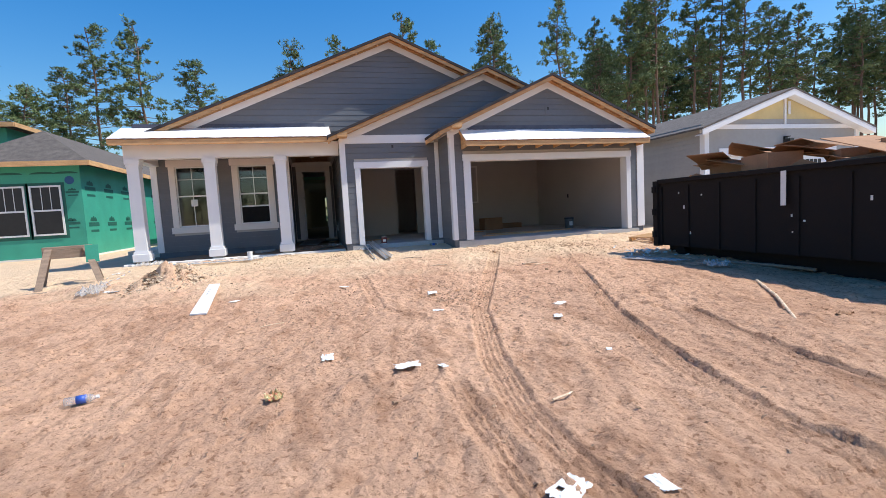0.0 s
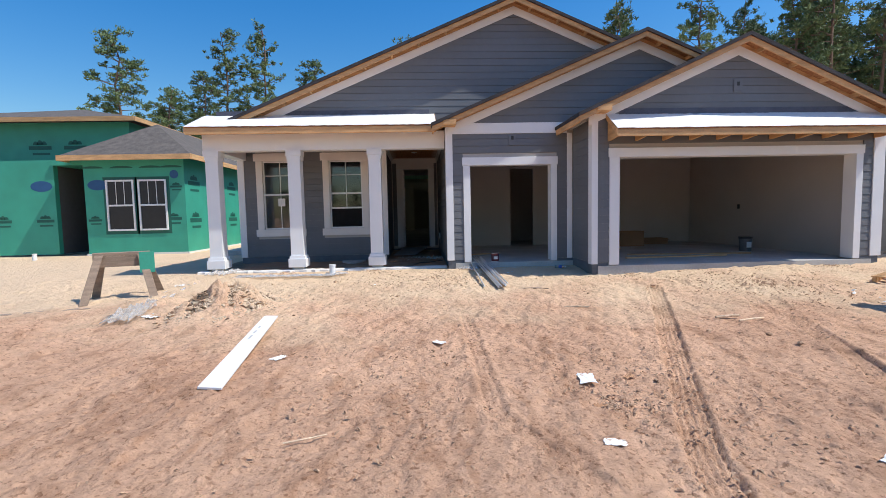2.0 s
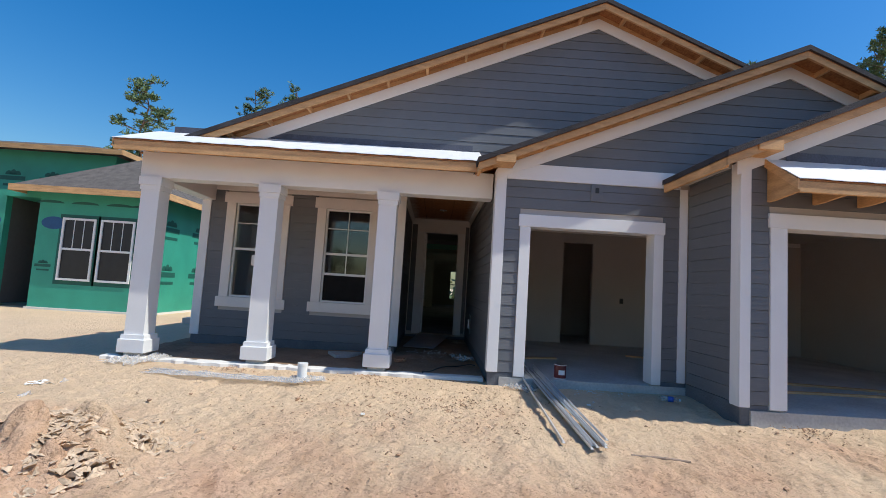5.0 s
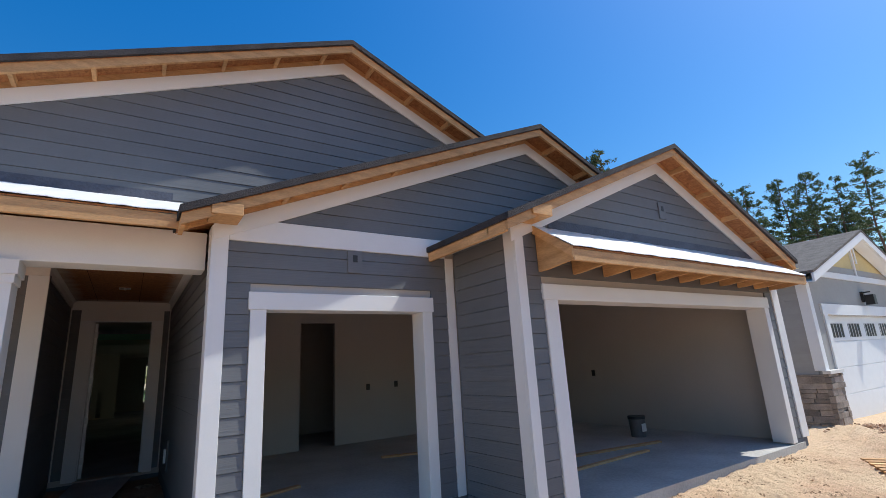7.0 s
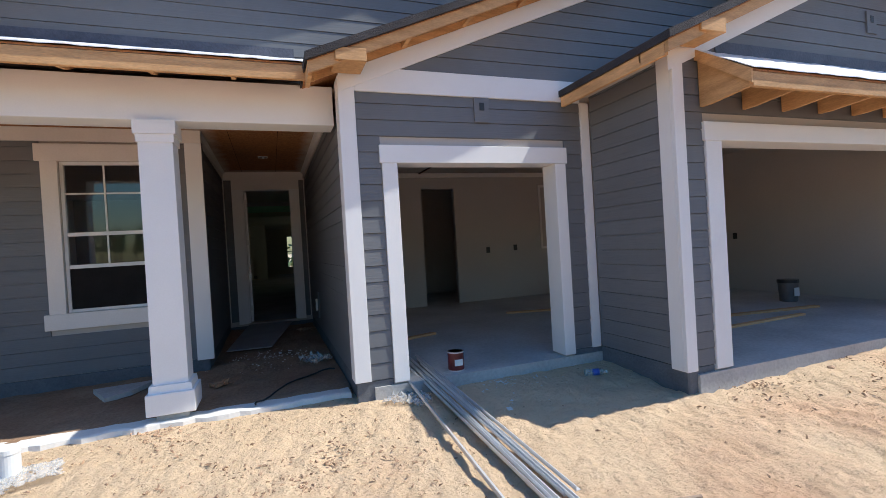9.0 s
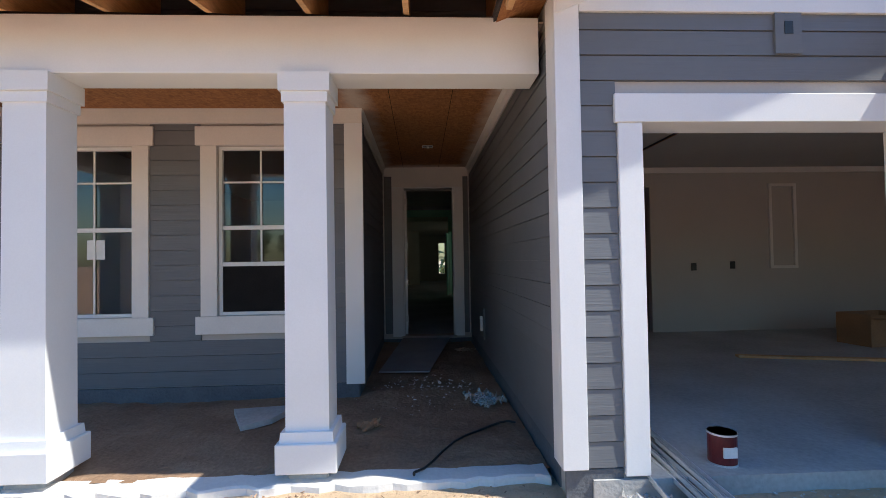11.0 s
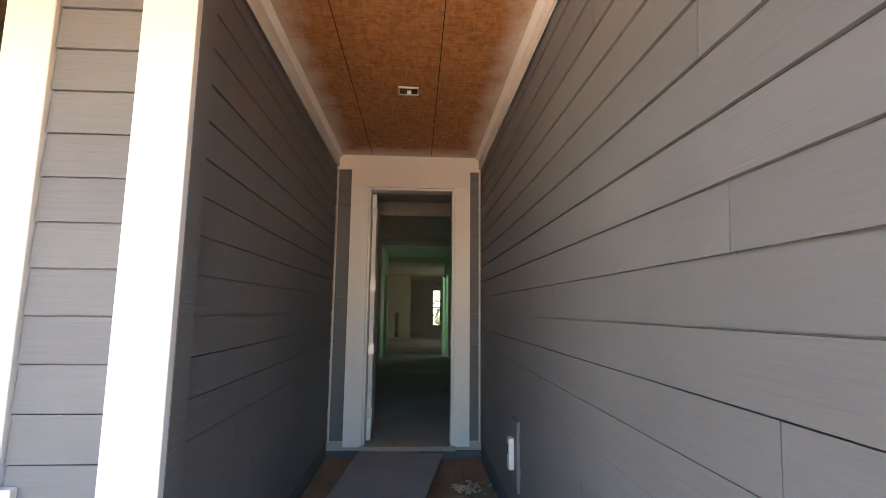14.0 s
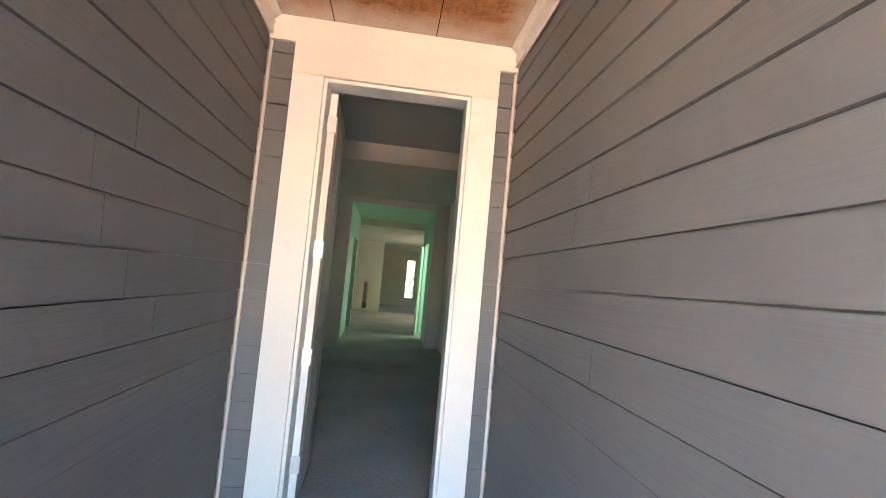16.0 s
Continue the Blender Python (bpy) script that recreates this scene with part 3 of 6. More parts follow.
roof_gar = gable_roof("garage_roof", RIDGE_GAR, S_GAR, 3.27, 3.25, 11.26, 19.0, "dark shingled garage gable roof with raw pine barge boards", wall_y=Y_GAR, run_l=1.45)
# stub blocks at the feet of the gables
box("eave_block", M_LUMBER, roof_mid, 1.10 - RIDGE_MID[0], -0.022, 3.865 - RIDGE_MID[1], 1.37 - RIDGE_MID[0], 0.30, 3.975 - RIDGE_MID[1], "raw pine return block", 0.004)
box("eave_block", M_LUMBER, roof_gar, 3.92 - RIDGE_GAR[0], -0.022, 3.88 - RIDGE_GAR[1], 4.20 - RIDGE_GAR[0], 0.30, 4.0 - RIDGE_GAR[1], "raw pine return block", 0.004)


def pent_roof(name, x0, x1, y0, y1, z0, z1, label, drop, rafters, foot, heel):
    """A low lean-to roof: white underlayment on sheathing, raw fascia, rafter tails and a dark flashing strip at the wall."""
    e = empty(name, label, "roof", at=(x0, y0, z0))
    def P(x, y, z):
        return (x - x0, y - y0, z - z0)
    bm = bmesh.new()
    nx, ny = 60, 6
    rows = []
    rng = random.Random(len(name))
    for j in range(ny + 1):
        rows.append([bm.verts.new(P(x0 - 0.015 + (x1 - x0 + 0.03) * i / nx, y0 - 0.02 + (y1 - y0 + 0.02) * j / ny, z0 + (z1 - z0) * j / ny + 0.012 + rng.uniform(-0.004, 0.006))) for i in range(nx + 1)])
    for j in range(ny):
        for i in range(nx):
            bm.faces.new((rows[j][i], rows[j][i + 1], rows[j + 1][i + 1], rows[j + 1][i]))
    r = bmesh.ops.extrude_face_region(bm, geom=list(bm.faces))
    for v in r["geom"]:
        if isinstance(v, bmesh.types.BMVert):
            v.co.z -= 0.008
    part("underlayment", bm, M_UNDERLAY, e, "wrinkled white roof underlayment")
    prism("sheathing", M_OSB, e, [P(x0, y0, z0), P(x0, y1, z1), P(x0, y1, z1 - 0.016), P(x0, y0, z0 - 0.016)], (x1 - x0, 0, 0))
    box("fascia", M_LUMBER, e, *P(x0, y0, z0 - drop), *P(x1, y0 + 0.038, z0 - 0.018), "raw pine fascia board", 0.004)
    box("flashing", M_FELT, e, *P(x0 + 0.25, y1 - 0.032, z1 - 0.02), *P(x1 - 0.1, y1 - 0.024, z1 + 0.10), "dark flashing membrane")
    for k in range(rafters):
        x = x0 + 0.02 + (x1 - x0 - 0.08) * k / (rafters - 1)
        prism("rafter", M_LUMBER, e, [P(x, y0 + 0.04, z0 - 0.018), P(x, y1 - 0.03, z1 - 0.03), P(x, y1 - 0.03, min(z0 - heel + 0.3 * (heel < 0.1), z1 - 0.05)), P(x, y0 + 0.42, z0 - heel), P(x, y0 + 0.04, z0 - foot)], (0.038, 0, 0), "raw pine rafter tail")
    for x in (x0 - 0.022, x1):
        prism("end_board", M_LUMBER, e, [P(x, y0, z0 + 0.004), P(x, y1 - 0.03, z1 + 0.0), P(x, y1 - 0.03, z1 - 0.10), P(x, y0, z0 - drop * 0.8)], (0.021, 0, 0), "raw pine end board")
    return e


porch_roof = pent_roof("porch_roof", -4.29, 0.95, 12.70, Y_MAIN + 0.01, 3.925, 4.36, "low porch roof under white underlayment with raw pine fascia", 0.15, 9, 0.12, 0.04)
awning = pent_roof("garage_awning", 4.23, 9.74, 11.05, Y_GAR, 3.51, 3.88, "pent roof over the garage opening with raw pine rafters", 0.14, 11, 0.12, 0.155)

# ---- porch ----
beam = empty("porch_beam", "white boxed porch beam carried by three columns", "beam", at=(0, 13.1, 3.485))
box("face", M_WHITE, beam, -4.13, 0.02, 0, X_POST - 0.002, 0.30, 0.385, "", 0.004)
box("return", M_WHITE, beam, -4.13, 0.302, 0, -3.85, Y_WIN - 13.1 - 0.03, 0.362, "", 0.004)


def column(x):
    e = empty("porch_column", "square white porch column with plinth and capital", "column", at=(x, 13.245, 0.74), group="porch columns")
    z = lambda v: v - 0.74
    box("footing", M_CONC, e, -0.13, -0.13, -0.1, 0.13, 0.13, z(0.897), "rough concrete footing", 0.01)
    bm = bmesh.new()
    bm_box(bm, -0.195, -0.195, z(0.895), 0.195, 0.195, z(1.085))
    part("plinth", bm, M_WHITE, e, "", 0.006)
    bm = bmesh.new()
    a = [bm.verts.new((s * 0.172, t * 0.172, z(1.085))) for s, t in ((-1, -1), (1, -1), (1, 1), (-1, 1))]
    b = [bm.verts.new((s * 0.166, t * 0.166, z(1.15))) for s, t in ((-1, -1), (1, -1), (1, 1), (-1, 1))]
    for k in range(4):
        bm.faces.new((a[k], a[(k + 1) % 4], b[(k + 1) % 4], b[k]))
    bm.faces.new(a[::-1]), bm.faces.new(b)
    part("base_moulding", bm, M_WHITE, e)
    bm = bmesh.new()
    a = [bm.verts.new((s * 0.140, t * 0.140, z(1.15))) for s, t in ((-1, -1), (1, -1), (1, 1), (-1, 1))]
    b = [bm.verts.new((s * 0.135, t * 0.135, z(3.29))) for s, t in ((-1, -1), (1, -1), (1, 1), (-1, 1))]
    for k in range(4):
        bm.faces.new((a[k], a[(k + 1) % 4], b[(k + 1) % 4], b[k]))
    part("shaft", bm, M_WHITE, e)
    bm = bmesh.new()
    bm_box(bm, -0.149, -0.149, z(3.29), 0.149, 0.149, z(3.36))
    bm_box(bm, -0.166, -0.166, z(3.361), 0.166, 0.166, z(3.484))
    part("capital", bm, M_WHITE, e)


for cx in (-3.95, -2.18, -0.41):
    column(cx)

bm = bmesh.new()
bm_box(bm, -4.2, 13.16, CEIL, X_PR + 0.1, Y_WIN + 0.12, CEIL + 0.012)
bm_box(bm, X_PL - 0.1, Y_WIN + 0.12, CEIL, X_PR + 0.1, Y_DOOR + 0.1, CEIL + 0.012)
structure("ceiling_porch", bm, M_CEIL, "raw strand board porch ceiling with painted edges", "ceiling")
bm = bmesh.new()
for xj in (0.05, 0.66):
    bm_box(bm, xj, 13.2, CEIL - 0.002, xj + 0.005, Y_DOOR, CEIL + 0.002)
structure("ceiling_seams", bm, M_DARK, "dark seams between ceiling boards", "ceiling seam")


def trim_piece(name, x0, y0, z0, x1, y1, z1, label="white painted trim board", material=None, bevel=0.003):
    bm = bmesh.new()
    bm_box(bm, x0, y0, z0, x1, y1, z1)
    return structure(name, bm, material or M_WHITE, label, "trim", bevel)


def crown(name, p, q, inward):
    """A sloped moulding between wall and porch ceiling from p to q; inward points into the space."""
    i = Vector(inward)
    bm = bmesh.new()
    p = Vector(p)
    bm_prism(bm, [p, p + i * 0.05, p + i * 0.05 + Vector((0, 0, -0.012)), p + i * 0.018 + Vector((0, 0, -0.04)), p + i * 0.018 + Vector((0, 0, -0.13)), p + Vector((0, 0, -0.13))], Vector(q) - p)
    structure(name, bm, M_CREAM, "white painted crown moulding under the porch ceiling", "trim")


crown("trim_crown_1", (X_PL + 0.025, Y_WIN, CEIL - 0.003), (X_PL + 0.025, Y_DOOR - 0.05, CEIL - 0.003), (1, 0, 0))
crown("trim_crown_2", (X_PR - 0.025, 13.4, CEIL - 0.003), (X_PR - 0.025, Y_DOOR - 0.05, CEIL - 0.003), (-1, 0, 0))
OUT = 0.036
# post and trims round the small opening
trim_piece("trim_post_front", X_POST, Y_MID - OUT, 0.985, 1.31, Y_MID + 0.003, 3.86)
trim_piece("trim_post_side", X_POST, Y_MID + 0.004, 0.985, X_POST + 0.042, Y_MID + 0.16, 3.86)
trim_piece("trim_small_jamb_1", 1.535, Y_MID - OUT, 0.94, 1.685, Y_MID + 0.22, 3.05)
trim_piece("trim_small_jamb_2", 3.465, Y_MID - OUT, 0.94, 3.60, Y_MID + 0.22, 3.05)
trim_piece("trim_small_head", 1.515, Y_MID - OUT - 0.008, 3.051, 3.618, Y_MID + 0.22, 3.225)
trim_piece("trim_band", 1.312, Y_MID - OUT, 3.73, 3.83, Y_MID + 0.002, 3.96)
trim_piece("trim_inner_corner", 3.832, Y_MID - OUT, 0.98, 3.943, Y_MID + 0.002, 3.73)
# garage
trim_piece("trim_garage_post_front", X_BUMP - OUT, Y_GAR - OUT, 0.955, 4.06, Y_GAR + 0.002, 3.84)
trim_piece("trim_garage_post_side", X_BUMP - OUT, Y_GAR + 0.003, 0.955, X_BUMP + 0.002, Y_GAR + 0.15, 3.83)
trim_piece("trim_garage_jamb_1", 4.295, Y_GAR - OUT, 0.94, 4.495, Y_GAR + 0.26, 3.05)
trim_piece("trim_garage_jamb_2", 9.345, Y_GAR - OUT, 0.94, 9.49, Y_GAR + 0.26, 3.05)
trim_piece("trim_garage_head", 4.275, Y_GAR - OUT - 0.008, 3.051, 9.51, Y_GAR + 0.26, 3.225)
trim_piece("trim_garage_right", 9.71, Y_GAR - OUT, 0.985, X_RIGHT + OUT, Y_GAR + 0.002, 3.60)
# porch wall
trim_piece("trim_porch_left", X_LEFT - 0.02, Y_WIN - OUT, 0.98, -3.925, Y_WIN + 0.002, 3.69)
trim_piece("trim_porch_corner_front", -0.45, Y_WIN - OUT, 0.97, -0.26, Y_WIN + 0.002, 3.69)
trim_piece("trim_porch_corner_side", X_PL - 0.002, Y_WIN + 0.003, 0.97, -0.26, Y_WIN + 0.12, 3.715, material=M_SIDE, label="grey corner board of the entry passage")
trim_piece("trim_frieze", X_LEFT - 0.02, Y_WIN - OUT - 0.004, 3.691, -0.26, Y_WIN + 0.002, CEIL - 0.002, material=M_CREAM)
# front door surround
trim_piece("trim_door_leg_1", -0.155, Y_DOOR - OUT, 0.935, 0.028, Y_DOOR + 0.002, 3.51)
trim_piece("trim_door_leg_2", 0.912, Y_DOOR - OUT, 0.935, 1.075, Y_DOOR + 0.002, 3.51)
trim_piece("trim_door_head", -0.155, Y_DOOR - OUT, 3.511, 1.075, Y_DOOR + 0.002, 3.694, material=M_CREAM, bevel=0)
trim_piece("trim_door_frieze", X_PL + 0.022, Y_DOOR - OUT, 3.6945, X_PR - 0.022, Y_DOOR + 0.002, CEIL - 0.003, material=M_CREAM, bevel=0)
for xa, xb, nm in ((0.028, 0.05, "trim_door_jamb_1"), (0.89, 0.912, "trim_door_jamb_2")):
    trim_piece(nm, xa, Y_DOOR - 0.012, 0.94, xb, Y_DOOR + 0.15, 3.51)
trim_piece("trim_door_stop", 0.05, Y_DOOR - 0.012, 3.488, 0.89, Y_DOOR + 0.15, 3.51)
trim_piece("door_sill", 0.0, Y_DOOR - 0.06, 0.90, 0.94, Y_DOOR + 0.17, 0.945, "worn pale timber door sill", mat("worn_sill_wood", (0.52, 0.44, 0.36), 0.8, var=0.2, scale=5))
trim_piece("trim_corner_strip_1", X_PL + 0.0235, Y_DOOR - 0.03, 0.98, X_PL + 0.038, Y_DOOR, 3.69, "caulked inside corner strip", M_CREAM)
trim_piece("trim_corner_strip_2", X_PR - 0.038, Y_DOOR - 0.03, 0.98, X_PR - 0.0235, Y_DOOR, 3.69, "caulked inside corner strip", M_CREAM)


# foundations under the boards
def foundation(name, x0, y0, x1, y1, z1=SID_B - 0.003):
    bm = bmesh.new()
    bm_box(bm, x0, y0, 0.4, x1, y1, z1)
    structure(name, bm, M_FOUND, "blue grey painted foundation edge", "foundation", 0.004)


foundation("foundation_mid_1", X_POST + 0.02, Y_MID - 0.012, 1.53, Y_MID + 0.003)
foundation("foundation_mid_2", 3.61, Y_MID - 0.012, X_BUMP, Y_MID + 0.003)
foundation("foundation_bump", X_BUMP - 0.012, Y_GAR - 0.01, X_BUMP + 0.003, Y_MID - 0.013)
foundation("foundation_garage_1", X_BUMP + 0.004, Y_GAR - 0.012, 4.285, Y_GAR + 0.003)
foundation("foundation_garage_2", 9.50, Y_GAR - 0.012, X_RIGHT, Y_GAR + 0.003)
foundation("foundation_porch", X_LEFT, Y_WIN - 0.012, X_PL + 0.003, Y_WIN + 0.003)
foundation("foundation_passage_1", X_PL - 0.003, Y_WIN + 0.004, X_PL + 0.012, Y_DOOR - 0.014)
foundation("foundation_passage_2", X_PR - 0.012, Y_MID + 0.17, X_PR + 0.003, Y_DOOR - 0.014)
foundation("foundation_door", X_PL - 0.003, Y_DOOR - 0.012, X_PR + 0.003, Y_DOOR + 0.003, 0.895)


# windows
def window(name, w, rails, muntin_to, label, sticker=False):
    x0, x1, z0, z1 = w
    cx = (x0 + x1) / 2
    e = tagged(empty(name, label, "window", at=(cx, Y_WIN, z0)), kind="structure")
    def B(n, m, a, b, c, d, ee, f, label="", bevel=0.003):
        return box(n, m, e, a - cx, b - Y_WIN, c - z0, d - cx, ee - Y_WIN, f - z0, label, bevel)
    f = Y_WIN - OUT
    B("casing", M_CREAM, x0 - 0.165, f, z0 - 0.002, x0 - 0.0, Y_WIN + 0.002, z1 + 0.002)
    B("casing", M_CREAM, x1 + 0.0, f, z0 - 0.002, x1 + 0.165, Y_WIN + 0.002, z1 + 0.002)
    B("head_casing", M_CREAM, x0 - 0.215, f - 0.008, z1 + 0.003, x1 + 0.215, Y_WIN + 0.002, z1 + 0.20)
    B("sill", M_CREAM, x0 - 0.215, f - 0.008, z0 - 0.185, x1 + 0.215, Y_WIN + 0.002, z0 - 0.003)
    fy0, fy1 = Y_WIN + 0.02, Y_WIN + 0.075
    t = 0.035
    B("window_frame", M_PVC, x0, fy0, z0, x0 + t, fy1, z1)
    B("window_frame", M_PVC, x1 - t, fy0, z0, x1, fy1, z1)
    B("window_frame", M_PVC, x0 + t, fy0, z1 - t, x1 - t, fy1, z1)
    B("window_frame", M_PVC, x0 + t, fy0, z0, x1 - t, fy1, z0 + t)
    for r in rails:
        B("sash_rail", M_PVC, x0 + t, fy0 + 0.005, r - 0.022, x1 - t, fy1 - 0.02, r + 0.022)
    B("muntin", M_PVC, cx - 0.009, fy1 - 0.028, muntin_to, cx + 0.009, fy1 - 0.016, z1 - t, "", 0)
    B("muntin", M_PVC, x0 + t, fy1 - 0.029, 3.08, x1 - t, fy1 - 0.015, 3.098, "", 0)
    g = B("pane", M_GLASS, x0 + t, fy1 - 0.013, z0 + t, x1 - t, fy1 - 0.009, z1 - t, "clear window glass", 0)
    g.visible_shadow = False
    if not sticker:
        B("insect_screen", M_DARK, x0 + t, fy0 + 0.012, z0 + t, x1 - t, fy0 + 0.015, rails[-1] - 0.022, "dark insect screen", 0)
    if sticker:
        B("sticker", M_PAPER, cx - 0.08, fy1 - 0.0165, 2.30, cx + 0.10, fy1 - 0.0145, 2.50, "white paper sticker", 0)
    return e


window("window_1", WIN1, (2.60,), 1.72, "white double-hung porch window with cream casing and a paper sticker", True)
window("window_2", WIN2, (2.61, 2.23), 2.23, "white double-hung porch window with cream casing, sash ajar")
# dark base colour that stands in for shade on unlit surfaces
M_UNLIT = mat("unlit_surface_grey", (0.10, 0.095, 0.09), 0.9, var=0.1)

# ---- inside: garage, rooms behind, hall ----
def slab(name, x0, y0, z0, x1, y1, z1, material, label, category="floor"):
    bm = bmesh.new()
    bm_box(bm, x0, y0, z0, x1, y1, z1)
    return structure(name, bm, material, label, category)


slab("floor_garage", 1.34, Y_MID - 0.03, 0.5, X_BUMP + 0.1, 18.1, SLAB, M_CONC, "dusty concrete floor slab of the garage")
slab("floor_garage_wide", X_BUMP + 0.101, Y_GAR - 0.04, 0.5, 9.74, 18.1, SLAB, M_CONC, "dusty concrete floor slab of the garage")
slab("ceiling_garage", 1.2, Y_MID + 0.17, 3.80, 3.9, 18.3, 3.92, M_DRYWALL, "bare drywall garage ceiling", "ceiling")
slab("ceiling_garage_wide", 3.9, Y_GAR + 0.17, 3.80, X_RIGHT - 0.17, 18.3, 3.92, M_DRYWALL, "bare drywall garage ceiling", "ceiling")
IDOOR = (3.60, 4.36, SLAB, 3.46)
carcass("wall_garage_back", front(18.06), 1.334, X_RIGHT - 0.165, 0.6, 3.80, [IDOOR], 0.12, "bare taped drywall back wall of the garage")
trim_piece("trim_garage_ceiling", 1.34, 18.02, 3.70, 9.7, 18.058, 3.798, "pale drywall joint tape", M_CREAM)
# dark utility space behind the garage doorway
carcass("wall_utility_back", front(20.6), 2.6, 5.4, 0.6, 3.9, [], 0.1, "dim utility room wall", M_DRYWALL)
carcass("wall_utility_1", facing_right(2.7), 18.2, 20.6, 0.6, 3.9, [], 0.1, "dim utility room wall", M_DRYWALL)
carcass("wall_utility_2", facing_left(5.3), 18.2, 20.6, 0.6, 3.9, [], 0.1, "dim utility room wall", M_DRYWALL)
slab("ceiling_utility", 2.6, 18.3, 3.9, 5.4, 20.7, 4.0, M_DRYWALL, "dim utility room ceiling", "ceiling")
slab("floor_utility", 2.6, 18.11, 0.5, 5.4, 20.7, SLAB, M_CONC, "concrete floor", "floor")
# room behind the porch windows, its lack of light put into a dark colour
slab("floor_front_room", X_LEFT + 0.16, Y_WIN + 0.17, 0.5, X_PL - 0.17, 22.0, SLAB, M_UNLIT, "front room floor, coloured dark as if unlit")
slab("ceiling_front_room", X_LEFT + 0.16, Y_WIN + 0.17, 3.80, X_PL - 0.17, 22.0, 3.88, M_UNLIT, "front room ceiling, coloured dark as if unlit", "ceiling")
carcass("wall_front_room_back", front(22.0), X_LEFT + 0.16, X_PL - 0.1, 0.6, 3.9, [], 0.1, "front room wall, coloured dark as if unlit", M_UNLIT)
# entry hall, inner opening and far rooms
HX0, HX1 = -0.75, 1.70
slab("floor_hall", -6.0, Y_DOOR + 0.175, 0.5, 2.6, 41.0, 0.935, M_CONC, "grey bare concrete hall floor")
carcass("wall_hall_1", facing_right(HX0), Y_DOOR + 0.17, 25.4, 0.94, 4.3, [], 0.1, "grey drywall of the hall", M_HALL)
carcass("wall_hall_2", facing_left(HX1), Y_DOOR + 0.17, 25.4, 0.94, 4.3, [], 0.1, "grey drywall of the hall", M_HALL)
slab("ceiling_hall", HX0 - 0.1, Y_DOOR + 0.17, 4.30, HX1 + 0.1, 25.5, 4.36, M_HALL, "hall ceiling with a tray step", "ceiling")
slab("ceiling_hall_step", HX0 + 0.001, 22.2, 4.02, HX1 - 0.001, 25.4, 4.298, M_CREAM, "pale dropped soffit across the hall", "ceiling")
trim_piece("trim_hall_soffit", HX0 + 0.001, 22.15, 4.02, HX1 - 0.001, 22.198, 4.09, "pale moulding on the soffit", M_CREAM)
carcass("wall_hall_end", front(25.41), -3.0, 3.0, 0.94, 4.4, [(-0.38, 1.40, 0.93, 3.90)], 0.12, "end wall of the hall round a cased opening", M_HALL)
carcass("wall_vest_1", facing_right(-0.42), 25.54, 29.0, 0.94, 3.98, [(27.2, 28.6, 0.93, 3.3)], 0.1, "vestibule wall with greenish light put into its colour", M_GREENLIT)
carcass("wall_vest_2", facing_left(1.44), 25.54, 29.0, 0.94, 3.98, [(27.0, 28.2, 0.93, 3.3)], 0.1, "vestibule wall with greenish light put into its colour", M_GREENLIT)
slab("ceiling_vest", -0.5, 25.54, 3.98, 1.54, 29.0, 4.05, M_GREENLIT, "vestibule ceiling with greenish light put into its colour", "ceiling")
slab("ceiling_far", -6.0, 29.001, 3.80, 2.6, 41.0, 4.15, M_INT, "pale ceiling of the far room", "ceiling")
FARWIN = (1.42, 1.88, 1.35, 3.35)
carcass("wall_far_back", front(40.0), -6.0, 2.5, 0.94, 3.8, [FARWIN], 0.15, "cream wall with a bright window", M_INT)
carcass("wall_far_1", facing_right(-5.9), 25.5, 40.0, 0.94, 3.8, [], 0.1, "cream side wall", M_INT)
carcass("wall_far_2", facing_left(2.3), 29.0, 40.0, 0.94, 3.8, [(31.0, 34.5, 1.6, 3.3)], 0.1, "cream side wall", M_INT)
carcass("wall_far_pier", front(35.0), -5.9, 0.25, 0.94, 3.8, [(-0.45, -0.28, 1.0, 2.1)], 0.2, "cream pier wall with an unfinished slot", M_INT)
fw = tagged(empty("window_3", "bright white-framed rear window", "window", at=(1.65, 40.0, 1.35)), kind="structure")
for a, b, c, d in ((-0.23, -0.19, 0, 2.0), (0.19, 0.23, 0, 2.0), (-0.19, 0.19, 0, 0.04), (-0.19, 0.19, 1.96, 2.0), (-0.19, 0.19, 1.0, 1.05)):
    box("window_frame", M_PVC, fw, a, 0.03, c, b, 0.09, d)
pn = box("pane", M_GLASS, fw, -0.189, 0.058, 0.04, 0.189, 0.062, 1.96)
pn.visible_shadow = False
area_light("far_window_sky", 1.54, 40.6, 3.9, 0.6, 0.6, 1.5, (1.4, 38, 1.2), (0.95, 1.0, 0.9))
# unseen fill lamp behind a gap added in wall_far_2 to brighten the far room
area_light("side_room_fill", 2.45, 32.7, 2.5, 3.3, 1.6, 0.9, (-2, 32.7, 1.4), (0.95, 1.0, 0.88))
# added green-tinted fill lamp, out of view beyond the vestibule doorway
area_light("vest_fill", 2.2, 27.6, 2.4, 1.1, 2.2, 0.55, (0.4, 27.6, 1.6), (0.75, 1.0, 0.82))


